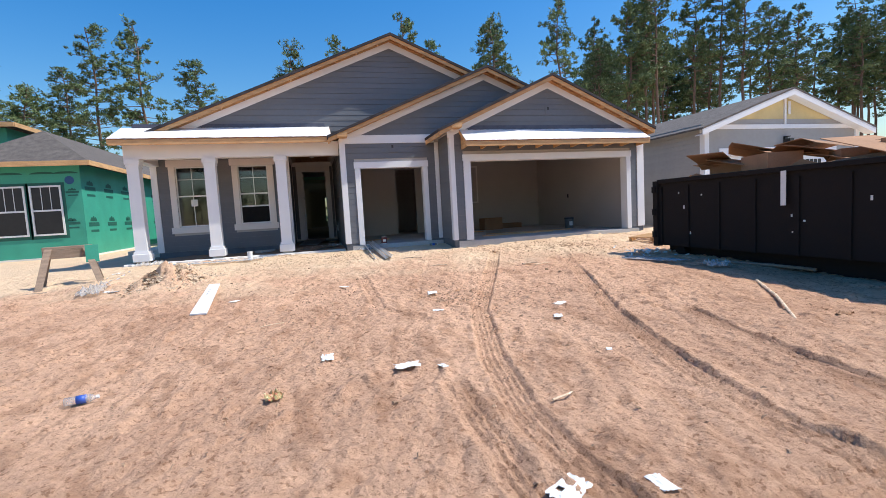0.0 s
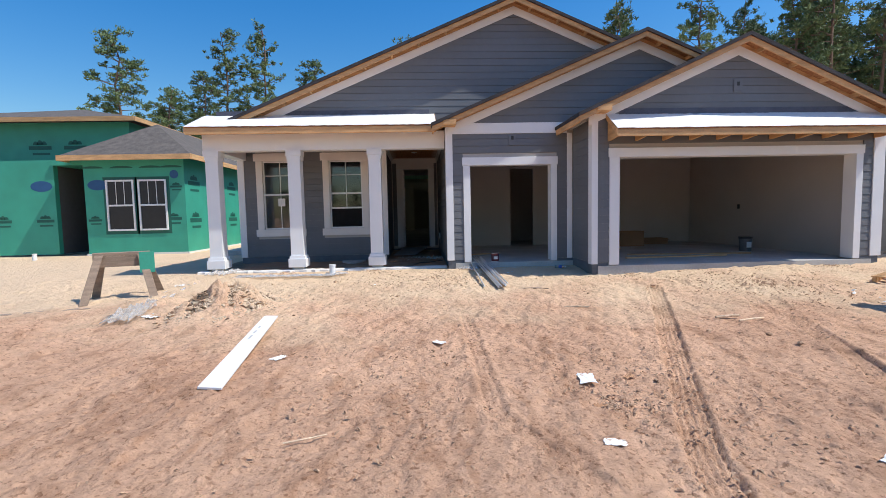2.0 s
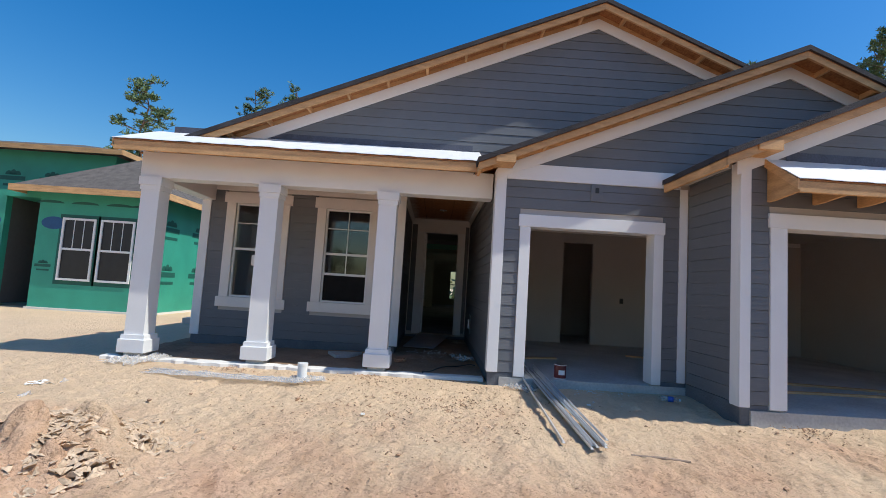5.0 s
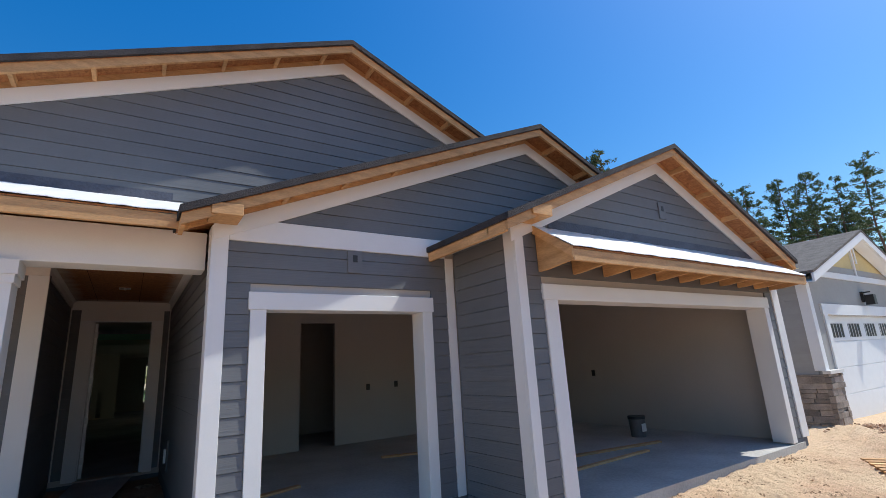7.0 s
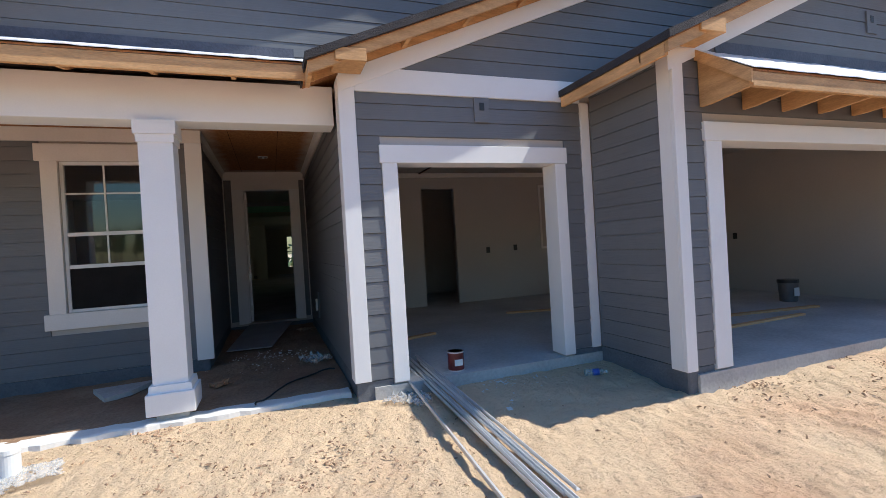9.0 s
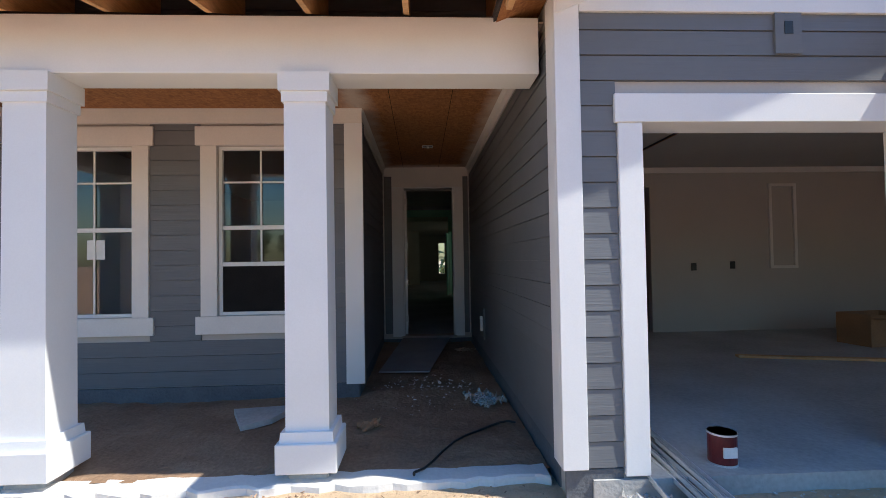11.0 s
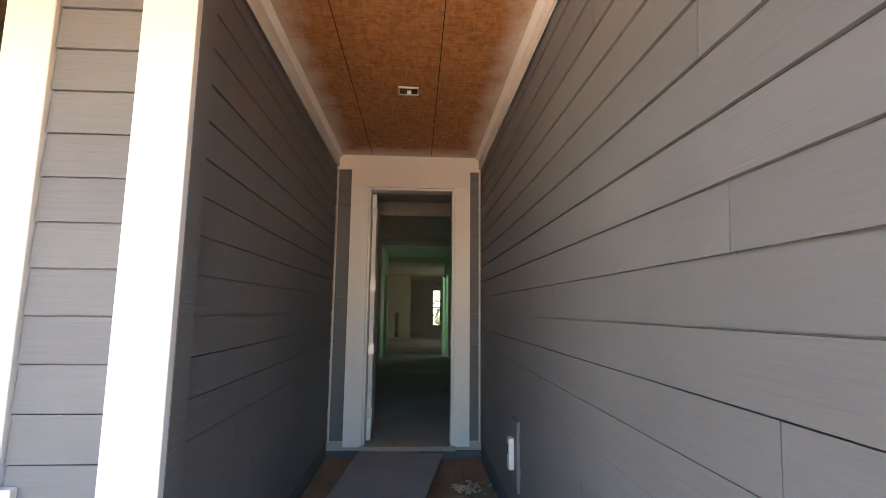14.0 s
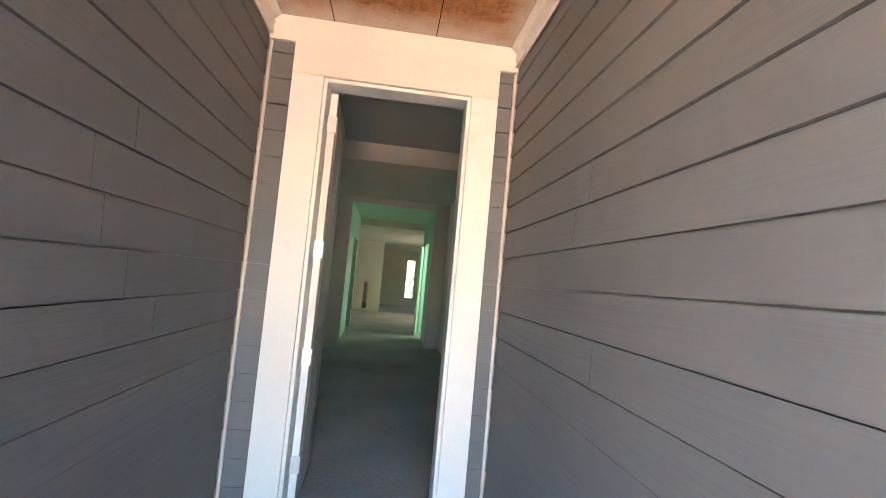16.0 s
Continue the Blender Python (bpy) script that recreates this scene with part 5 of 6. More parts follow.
def chips(name, cx, cy, r, count, size, material, label, seed, zoff=0.0, kind="stuff"):
    """Loose chips or crumbs strewn over the ground, one heap."""
    rng = random.Random(seed)
    vs, fs = [], []
    for _ in range(count):
        a, d = rng.uniform(0, 6.283), r * abs(rng.gauss(0, 0.5))
        x, y = cx + d * math.cos(a), cy + d * math.sin(a)
        z = gz(x, y) + zoff * math.exp(-(d / r) ** 2 * 2.2)
        s = size * rng.uniform(0.4, 1.4)
        m = Matrix.Translation((x, y, z)) @ Euler((rng.uniform(-0.7, 0.7), rng.uniform(-0.7, 0.7), rng.uniform(0, 6.3))).to_matrix().to_4x4()
        b = len(vs)
        for p in ((-s, -s * 0.3, -s * 0.25), (s, -s * 0.4, -s * 0.2), (s * 0.8, s * 0.4, -s * 0.25), (-s * 0.9, s * 0.3, -s * 0.2), (0, 0, s * 0.35)):
            vs.append(m @ Vector(p))
        fs += [(b, b + 1, b + 4), (b + 1, b + 2, b + 4), (b + 2, b + 3, b + 4), (b + 3, b, b + 4), (b + 3, b + 2, b + 1, b)]
    me = bpy.data.meshes.new(name)
    me.from_pydata(vs, [], fs)
    me.materials.append(material)
    tagged(new(name, me), label, "debris", kind=kind)


chips("chip_heap", HX, HY, 0.8, 2100, 0.05, M_STRAW, "heap of pale wood chips and shavings on the dirt", 7, 0.34)
chips("bark_heap", HX - 0.1, HY, 0.75, 1000, 0.046, M_DARKCHIP, "dark bark chips mixed through the heap", 17, 0.33)
chips("bark_litter", 1.0, 7.5, 5.5, 260, 0.014, M_DARKCHIP, "dark bark crumbs strewn over the dirt", 18, 0.014)
chips("bark_litter", -5.2, 7.6, 1.6, 400, 0.03, M_DARKCHIP, "dark bark crumbs on a low dirt mound", 19, 0.12)
chips("chip_heap", -5.6, 7.4, 1.8, 900, 0.03, M_STRAW, "strewn straw and chips on a low dirt mound", 8, 0.12)
chips("dirt_crumbs", 2.0, 6.0, 5.5, 2600, 0.018, M_CLOD, "small clods and stones strewn over the dirt", 9, 0.012)
chips("dirt_crumbs", 0.5, 11.5, 3.2, 1500, 0.016, M_CLOD, "small clods and stones near the porch", 10, 0.012)
chips("dirt_crumbs", 6.5, 10.2, 3.0, 1100, 0.02, M_CLOD, "small clods and stones near the garage", 11, 0.012)
chips("porch_debris", 0.4, 15.2, 1.5, 260, 0.016, M_CONC_L, "pale crumbs and scraps on the porch floor", 12, 0.06)
chips("porch_debris", 0.98, 17.3, 0.4, 70, 0.03, M_STRAW, "pale splinters on the porch floor by the door", 15, 0.07)
chips("spoil_heap", 12.2, 10.9, 1.5, 500, 0.07, M_CLOD, "heap of dark earth clods beside the drive", 13, 0.2)
chips("debris_heap", 7.6, 8.6, 0.9, 70, 0.05, M_PAPER, "litter strewn at the foot of the dumpster", 14, 0.03)
for k, (cx, cy) in enumerate(((4.6, 11.42), (6.0, 11.42), (7.4, 11.42), (8.8, 11.42), (2.6, 12.6), (-0.5, 12.85), (-2.4, 12.85))):
    chips("slab_crumbs", cx, cy, 0.7, 110, 0.016, M_CONC_L if k == 4 else M_CLOD, "crumbs of dirt and concrete along the slab edge", 50 + k, 0.02)
rng = random.Random(77)
for k in range(26):
    x, y = rng.uniform(-3.5, 6.5), rng.uniform(2.2, 12.2)
    bm = bmesh.new()
    lump_mesh(bm, rng, (0, 0, 0), rng.uniform(0.02, 0.045), 0.6, 1, 0.3)
    o = link("stone", bm, M_CLOD)
    o.location = (x, y, gz(x, y) + 0.012)
    tagged(o, "small dirt-brown stone on the ground", "stone", "loose stones")


# ---- dumpster with cardboard ----
def dumpster():
    x0, x1, y0, y1, z0, z1 = 7.9, 10.3, 2.2, 8.5, 0.0, 1.50
    e = empty("dumpster", "black steel roll-off dumpster heaped with cardboard", "dumpster", at=(x0, y0, 0.60))
    L, W = y1 - y0, x1 - x0
    box("side_wall", M_DUMP, e, 0, 0, 0.12, 0.05, L, z1, "", 0.004)
    box("side_wall", M_DUMP, e, W - 0.05, 0, 0.12, W, L, z1, "", 0.004)
    box("front_wall", M_DUMP, e, 0.051, 0, 0.12, W - 0.051, 0.05, z1)
    box("floor_plate", M_DUMP, e, 0.051, 0.051, 0.12, W - 0.051, L - 0.06, 0.17)
    gate = box("gate", M_DUMP, e, 0.051, L - 0.055, 0.13, W - 0.051, L - 0.002, z1 - 0.02, "black steel rear gate")
    for k in range(4):
        box("gate_rib", M_DUMP, gate, 0.1 + k * 0.7, L + 0.0, 0.15, 0.18 + k * 0.7, L + 0.06, z1 - 0.05)
    for k in range(9):
        y = 0.03 + k * (L - 0.12) / 8
        box("rib", M_DUMP, e, -0.035, y, 0.12, -0.002, y + 0.08, z1 - 0.08)
    for xx in (-0.03, W - 0.05):
        box("top_rail", M_DUMP, e, xx - 0.04, -0.02, z1 + 0.001, xx + 0.09, L + 0.02, z1 + 0.09, "", 0.008)
    box("skid_rail", M_DUMP, e, 0.25, 0, -0.35, 0.40, L, 0.119)
    box("skid_rail", M_DUMP, e, W - 0.40, 0, -0.35, W - 0.25, L, 0.119)
    for yy in (0.5, L - 0.5):
        bm = bmesh.new()
        bm_tube(bm, (0.1, yy, 0.0), (0.24, yy, 0.0), 0.12, 0.12, 16)
        part("roller", bm, M_DUMP, e)
    box("hinge_post", M_DUMP, e, -0.1, L - 0.02, 0.1, 0.05, L + 0.12, z1 + 0.06, "", 0.006)
    for zz in (0.3, 0.8, 1.3):
        bm = bmesh.new()
        bm_tube(bm, (-0.12, L + 0.05, zz), (-0.12, L + 0.05, zz + 0.14), 0.05, 0.05, 12)
        part("hinge", bm, M_DUMP, e)
    # scraped paint and a white strip hanging over the side
    rng = random.Random(4)
    box("strap", M_PAPER, e, -0.085, L - 3.0, 0.95, -0.075, L - 2.91, z1 + 0.02, "white strip hanging over the side")
    for k in range(14):
        y, z = rng.uniform(0.3, L - 0.2), rng.uniform(0.3, z1 - 0.1)
        box("paint_chip", M_PAPER, e, -0.0035, y, z, -0.001, y + rng.uniform(0.01, 0.04), z + rng.uniform(0.02, 0.08), "scraped pale paint mark")


dumpster()
rng = random.Random(9)
for k in range(16):
    w, d = rng.uniform(0.6, 1.3), rng.uniform(0.4, 0.9)
    e = empty("cardboard_sheet", "torn brown cardboard lying in the dumpster", "cardboard", at=(rng.uniform(8.4, 9.8), 2.9 + k * 0.34, 2.28 + rng.uniform(0.0, 0.36)), group="cardboard heap")
    e.rotation_euler = (rng.uniform(-0.25, 0.25), rng.uniform(-0.3, 0.3), rng.uniform(0, 3))
    box("sheet", M_CARD, e, -w / 2, -d / 2, 0, w / 2, d / 2, 0.012)
    prism("flap", M_CARD, e, [(-w / 2, -d / 2, 0.004), (w / 2, -d / 2, 0.004), (w / 2 - 0.05, -d / 2 - 0.2, -0.12), (-w / 2 + 0.05, -d / 2 - 0.2, -0.12)], (0, 0, 0.008))
for k in range(5):
    carton(8.7 + 0.35 * (k % 3), 3.5 + k * 1.0, 2.02 + 0.05 * (k % 2), 0.9, 0.6, 0.42, 0.4 * k, "crushed brown cardboard box in the dumpster")
for x, y, z, sx, sy, sz in ((9.1, 5.4, 0.75, 2.2, 5.8, 1.45),):
    bm = bmesh.new()
    bm_box(bm, -sx / 2 + 0.02, -sy / 2, 0, sx / 2 - 0.02, sy / 2, sz)
    bmesh.ops.subdivide_edges(bm, edges=list(bm.edges), cuts=7, use_grid_fill=True)
    for v in bm.verts:
        if v.co.z > sz - 0.1:
            v.co.z += rng.uniform(-0.25, 0.08)
    o = link("rubbish_fill", bm, M_CARD)
    o.location = (x, y, z + 0.02)
    tagged(o, "mixed cardboard and rubbish filling the dumpster", "rubbish")


# ---- neighbour to one side: grey house with a white garage door ----
def grey_house():
    X0, X1, Y0 = 12.7, 19.45, 12.1
    e = empty("grey_house", "finished grey house with white garage door and stone base", "house", at=(X0, Y0, 0.7))
    e.scale = (1, 1, 0.955)
    def B(n, m, a, b, c, d, ee, f, label="", parent=e, bevel=0.0):
        return box(n, m, parent, a - X0, b - Y0, c - 0.7, d - X0, ee - Y0, f - 0.7, label, bevel)
    gx0, gx1 = 13.5, 18.15
    B("front_wall", M_SIDE_N, X0, Y0, 0.7, gx0, Y0 + 0.2, 4.2)
    B("front_wall", M_SIDE_N, gx1, Y0, 0.7, X1, Y0 + 0.2, 4.2)
    B("front_wall", M_SIDE_N, gx0, Y0, 3.15, gx1, Y0 + 0.2, 4.2)
    sw = B("side_wall", M_SIDE_N, X0, Y0 + 0.201, 0.7, X0 + 0.2, 34, 4.2)
    for k in range(22):
        B("plank", M_SIDE_N, X0 - 0.02, Y0 + 0.1, 0.95 + k * 0.15, X0 - 0.001, 26, 0.95 + k * 0.15 + 0.146, parent=e)
    B("side_wall", M_SIDE_N, X1 - 0.2, Y0 + 0.201, 0.7, X1, 34, 4.2)
    rx, rz, s = 16.06, 5.42, 0.36
    for sg, half in ((-1, 3.75), (1, 3.8)):
        xe, ze = rx + sg * half, rz - s * half
        prism("roof", M_SHINGLE_N, e, [(rx - X0, -0.35, rz - 0.7), (xe - X0, -0.35, ze - 0.7), (xe - X0, -0.35, ze - 0.76), (rx - X0, -0.35, rz - 0.76)], (0, 22, 0), "brown grey shingles")
        prism("barge_board", M_WHITE, e, [(rx - X0, -0.34, rz - 0.762), (xe - X0, -0.34, ze - 0.762), (xe - X0, -0.34, ze - 0.96), (rx - X0, -0.34, rz - 0.96)], (0, 0.04, 0), "white barge board")
        prism("soffit", M_WHITE, e, [(rx - X0, -0.29, rz - 0.93), (xe - X0, -0.29, ze - 0.93), (xe - X0, -0.29, ze - 0.955), (rx - X0, -0.29, rz - 0.955)], (0, 0.285, 0), "white soffit")
    prism("gable", M_YELLOW, e, [(rx - 3.4 - X0, 0.02, 4.2 - 0.7), (rx + 3.4 - X0, 0.02, 4.2 - 0.7), (rx - X0, 0.02, rz - 0.25 - 0.7)], (0, 0.15, 0), "unfinished yellow gable sheathing")
    prism("gable_siding", M_SIDE_N, e, [(rx - 3.2 - X0, 0.0, 4.21 - 0.7), (rx + 3.2 - X0, 0.0, 4.21 - 0.7), (rx + 2.7 - X0, 0.0, 4.38 - 0.7), (rx - 2.7 - X0, 0.0, 4.38 - 0.7)], (0, 0.018, 0))
    B("gable_post", M_WHITE, rx - 0.04, Y0 - 0.03, 4.2, rx + 0.04, Y0 + 0.019, 5.2, "white batten")
    B("house_wrap_scrap", M_PAPER, rx + 0.1, Y0 - 0.05, 4.55, rx + 0.2, Y0 - 0.03, 5.0, "loose white strip")
    B("band", M_WHITE, X0 - 0.03, Y0 - 0.04, 4.05, X1 + 0.03, Y0 - 0.001, 4.2, "white band", e, 0.004)
    B("corner_board", M_WHITE, X0 - 0.04, Y0 - 0.04, 1.93, X0 + 0.14, Y0 - 0.001, 4.049)
    B("corner_board", M_WHITE, X1 - 0.14, Y0 - 0.04, 1.93, X1 + 0.04, Y0 - 0.001, 4.049)
    B("corner_board", M_WHITE, X0 - 0.04, Y0 + 0.0, 1.93, X0 - 0.021, Y0 + 0.16, 4.049)
    gd = B("garage_door", M_GDOOR, gx0, Y0 + 0.1, 0.72, gx1, Y0 + 0.15, 3.149, "white panelled garage door")
    for r in range(4):
        B("panel", M_GDOOR, gx0 + 0.03, Y0 + 0.085, 0.74 + r * 0.6, gx1 - 0.03, Y0 + 0.099, 0.74 + r * 0.6 + 0.585, parent=gd, bevel=0.004)
    for k in range(4):
        wx = gx0 + 0.3 + k * 1.1
        wp = B("window", M_BLACK, wx, Y0 + 0.078, 2.62, wx + 0.75, Y0 + 0.084, 2.95, "dark small garage door window", gd)
        for j in range(5):
            B("grille", M_GDOOR, wx + j * 0.183, Y0 + 0.070, 2.62, wx + j * 0.183 + 0.018, Y0 + 0.077, 2.95, parent=gd)
    B("casing", M_WHITE, gx0 - 0.2, Y0 - 0.035, 1.0, gx0, Y0 - 0.001, 3.15)
    B("casing", M_WHITE, gx1, Y0 - 0.035, 1.0, gx1 + 0.2, Y0 - 0.001, 3.15)
    B("head_casing", M_WHITE, gx0 - 0.25, Y0 - 0.04, 3.151, gx1 + 0.25, Y0 - 0.001, 3.4)
    wl = B("wall_lamp", M_BLACK, rx - 0.06, Y0 - 0.06, 3.5, rx + 0.06, Y0 - 0.001, 3.78, "black lantern wall lamp")
    B("lantern", M_BLACK, rx - 0.09, Y0 - 0.26, 3.42, rx + 0.09, Y0 - 0.08, 3.68, parent=wl)
    B("arm", M_BLACK, rx - 0.015, Y0 - 0.2, 3.74, rx + 0.015, Y0 - 0.05, 3.77, parent=wl)
    # stacked stone base
    rng = random.Random(3)
    B("stone_cap", M_CONC_L, X0 - 0.14, Y0 - 0.14, 1.86, gx0 - 0.21, Y0 - 0.001, 1.93)
    for xa, xb in ((X0 - 0.1, gx0 - 0.21), (gx1 + 0.21, X1 + 0.1)):
        z = 0.72
        while z < 1.85:
            h = rng.uniform(0.07, 0.15)
            h = min(h, 1.858 - z)
            x = xa
            while x < xb - 0.02:
                w = min(rng.uniform(0.15, 0.4), xb - x)
                B("stone", M_STONE, x, Y0 - rng.uniform(0.06, 0.11), z, x + w - 0.008, Y0 - 0.001, z + h - 0.008)
                x += w
            z += h
    z = 0.72
    while z < 1.85:
        h = min(rng.uniform(0.08, 0.15), 1.858 - z)
        y = Y0
        while y < Y0 + 1.2:
            w = rng.uniform(0.15, 0.4)
            B("stone", M_STONE, X0 - rng.uniform(0.06, 0.1), y, z, X0 - 0.022, y + w - 0.008, z + h - 0.008)
            y += w
        z += h
    bm = bmesh.new()
    bm_box(bm, 13.1, 3.5, 0.3, 18.6, 12.08, 0.74)
    structure("driveway_neighbour", bm, M_CONC_L, "new pale concrete driveway of the grey house", "driveway", 0.01)


grey_house()


# ---- green sheathed houses ----
def hip(e, x0, x1, y0, y1, z0, rise, material, over=0.45, ridge_along="y", ox=0, oy=0, oz=0):
    x0, x1, y0, y1 = x0 - over, x1 + over, y0 - over, y1 + over
    w = min(x1 - x0, y1 - y0) / 2
    if (x1 - x0) < (y1 - y0):
        r = [((x0 + x1) / 2, y0 + w), ((x0 + x1) / 2, y1 - w)]
    else:
        r = [(x0 + w, (y0 + y1) / 2), (x1 - w, (y0 + y1) / 2)]
    bm = bmesh.new()
    c = [bm.verts.new((x - ox, y - oy, z0 - oz)) for x, y in ((x0, y0), (x1, y0), (x1, y1), (x0, y1))]
    t = [bm.verts.new((x - ox, y - oy, z0 + rise - oz)) for x, y in r]
    if (x1 - x0) < (y1 - y0):
        fs = ((c[0], c[1], t[0]), (c[1], c[2], t[1], t[0]), (c[2], c[3], t[1]), (c[3], c[0], t[0], t[1]))
    else:
        fs = ((c[0], c[1], t[1], t[0]), (c[1], c[2], t[1]), (c[2], c[3], t[0], t[1]), (c[3], c[0], t[0]))
    for f in fs:
        bm.faces.new(f)
    bm.faces.new(c[::-1])
    part("roof", bm, material, e, "brown grey shingled hip roof")
    for a in ((x0, y0 - 0.03, x1, y0), (x0, y1, x1, y1 + 0.03), (x0 - 0.03, y0, x0, y1), (x1, y0, x1 + 0.03, y1)):
        box("fascia", M_LUMBER, e, a[0] - ox, a[1] - oy, z0 - 0.16 - oz, a[2] - ox, a[3] - oy, z0 + 0.02 - oz, "raw pine fascia")


def print_text(word, parent, x, y, z, size, rot, material):
    cu = bpy.data.curves.new("print", "FONT")
    cu.body, cu.size, cu.extrude = word, size, 0.001
    tmp = bpy.data.objects.new("print", cu)
    me = bpy.data.meshes.new_from_object(tmp)
    bpy.data.objects.remove(tmp)
    me.materials.append(material)
    ob = new("print", me)
    ob.parent = parent
    ob.location, ob.rotation_euler = (x, y, z), rot
    return ob


def print_mark(e, place, u, z, s):
    """A house-wrap mark: leaf-like swashes over two plain bars."""
    o = Vector(e.location)
    for a, b, c, d in ((-0.5, 0.0, 0.5, 0.17), (-0.35, -0.24, 0.42, -0.14)):
        bm = bmesh.new()
        bm_prism(bm, [Vector(place(u + a * s, -0.004, z + b * s)) - o, Vector(place(u + c * s, -0.004, z + b * s)) - o, Vector(place(u + c * s, -0.004, z + d * s)) - o, Vector(place(u + a * s, -0.004, z + d * s)) - o], Vector(place(u, 0, z)) - Vector(place(u, 0.002, z)))
        part("print_bar", bm, M_PRINT, e, "dark green printed bar")
    for k in range(3):
        bm = bmesh.new()
        pts = []
        for i in range(10):
            th = i / 9 * math.pi
            pts.append(Vector(place(u + s * (-0.18 + 0.18 * k + 0.13 * math.cos(th)), -0.004, z + s * (0.22 + 0.22 * math.sin(th) * (1 if k == 1 else 0.75)))) - o)
        bm_prism(bm, pts, Vector(place(u, 0, z)) - Vector(place(u, 0.002, z)))
        part("print_leaf", bm, M_PRINT, e, "dark green printed swash")


def print_oval(e, place, u, z, w, h, material, half=False):
    o = Vector(e.location)
    bm = bmesh.new()
    n = 20
    pts = [Vector(place(u + w / 2 * math.cos(t), -0.004, z + h / 2 * math.sin(t))) - o for t in [(math.pi if half else 2 * math.pi) * i / n for i in range(n + (1 if half else 0))]]
    bm_prism(bm, pts, Vector(place(u, 0, z)) - Vector(place(u, 0.002, z)))
    part("print_oval", bm, material, e, "dark printed oval")


def sash_window(e, place, u0, u1, z0, z1, name="window"):
    o = Vector(e.location)
    def q(n, m, a, b, c, d, w0, w1, parent):
        bm = bmesh.new()
        bm_prism(bm, [Vector(place(a, w0, c)) - o, Vector(place(b, w0, c)) - o, Vector(place(b, w0, d)) - o, Vector(place(a, w0, d)) - o], Vector(place(a, w1, c)) - Vector(place(a, w0, c)))
        return part(n, bm, m, parent)
    w = q(name, M_BLACK, u0, u1, z0, z1, -0.012, -0.004, e)
    w["label"] = "white sash window with dark glass"
    t = 0.06
    for a, b, c, d in ((u0, u0 + t, z0, z1), (u1 - t, u1, z0, z1), (u0 + t, u1 - t, z0, z0 + t), (u0 + t, u1 - t, z1 - t, z1), (u0 + t, u1 - t, (z0 + z1) / 2 - 0.03, (z0 + z1) / 2 + 0.03)):
        q("frame", M_PVC, a, b, c, d, -0.05, -0.013, w)
    for k in (0.33, 0.66):
        x = u0 + t + (u1 - u0 - 2 * t) * k
        q("muntin", M_PVC, x - 0.01, x + 0.01, (z0 + z1) / 2 + 0.03, z1 - t, -0.022, -0.014, w)
    q("tape", M_PRINT, u0 - 0.1, u1 + 0.1, z0 - 0.12, z1 + 0.1, -0.0039, -0.002, e)


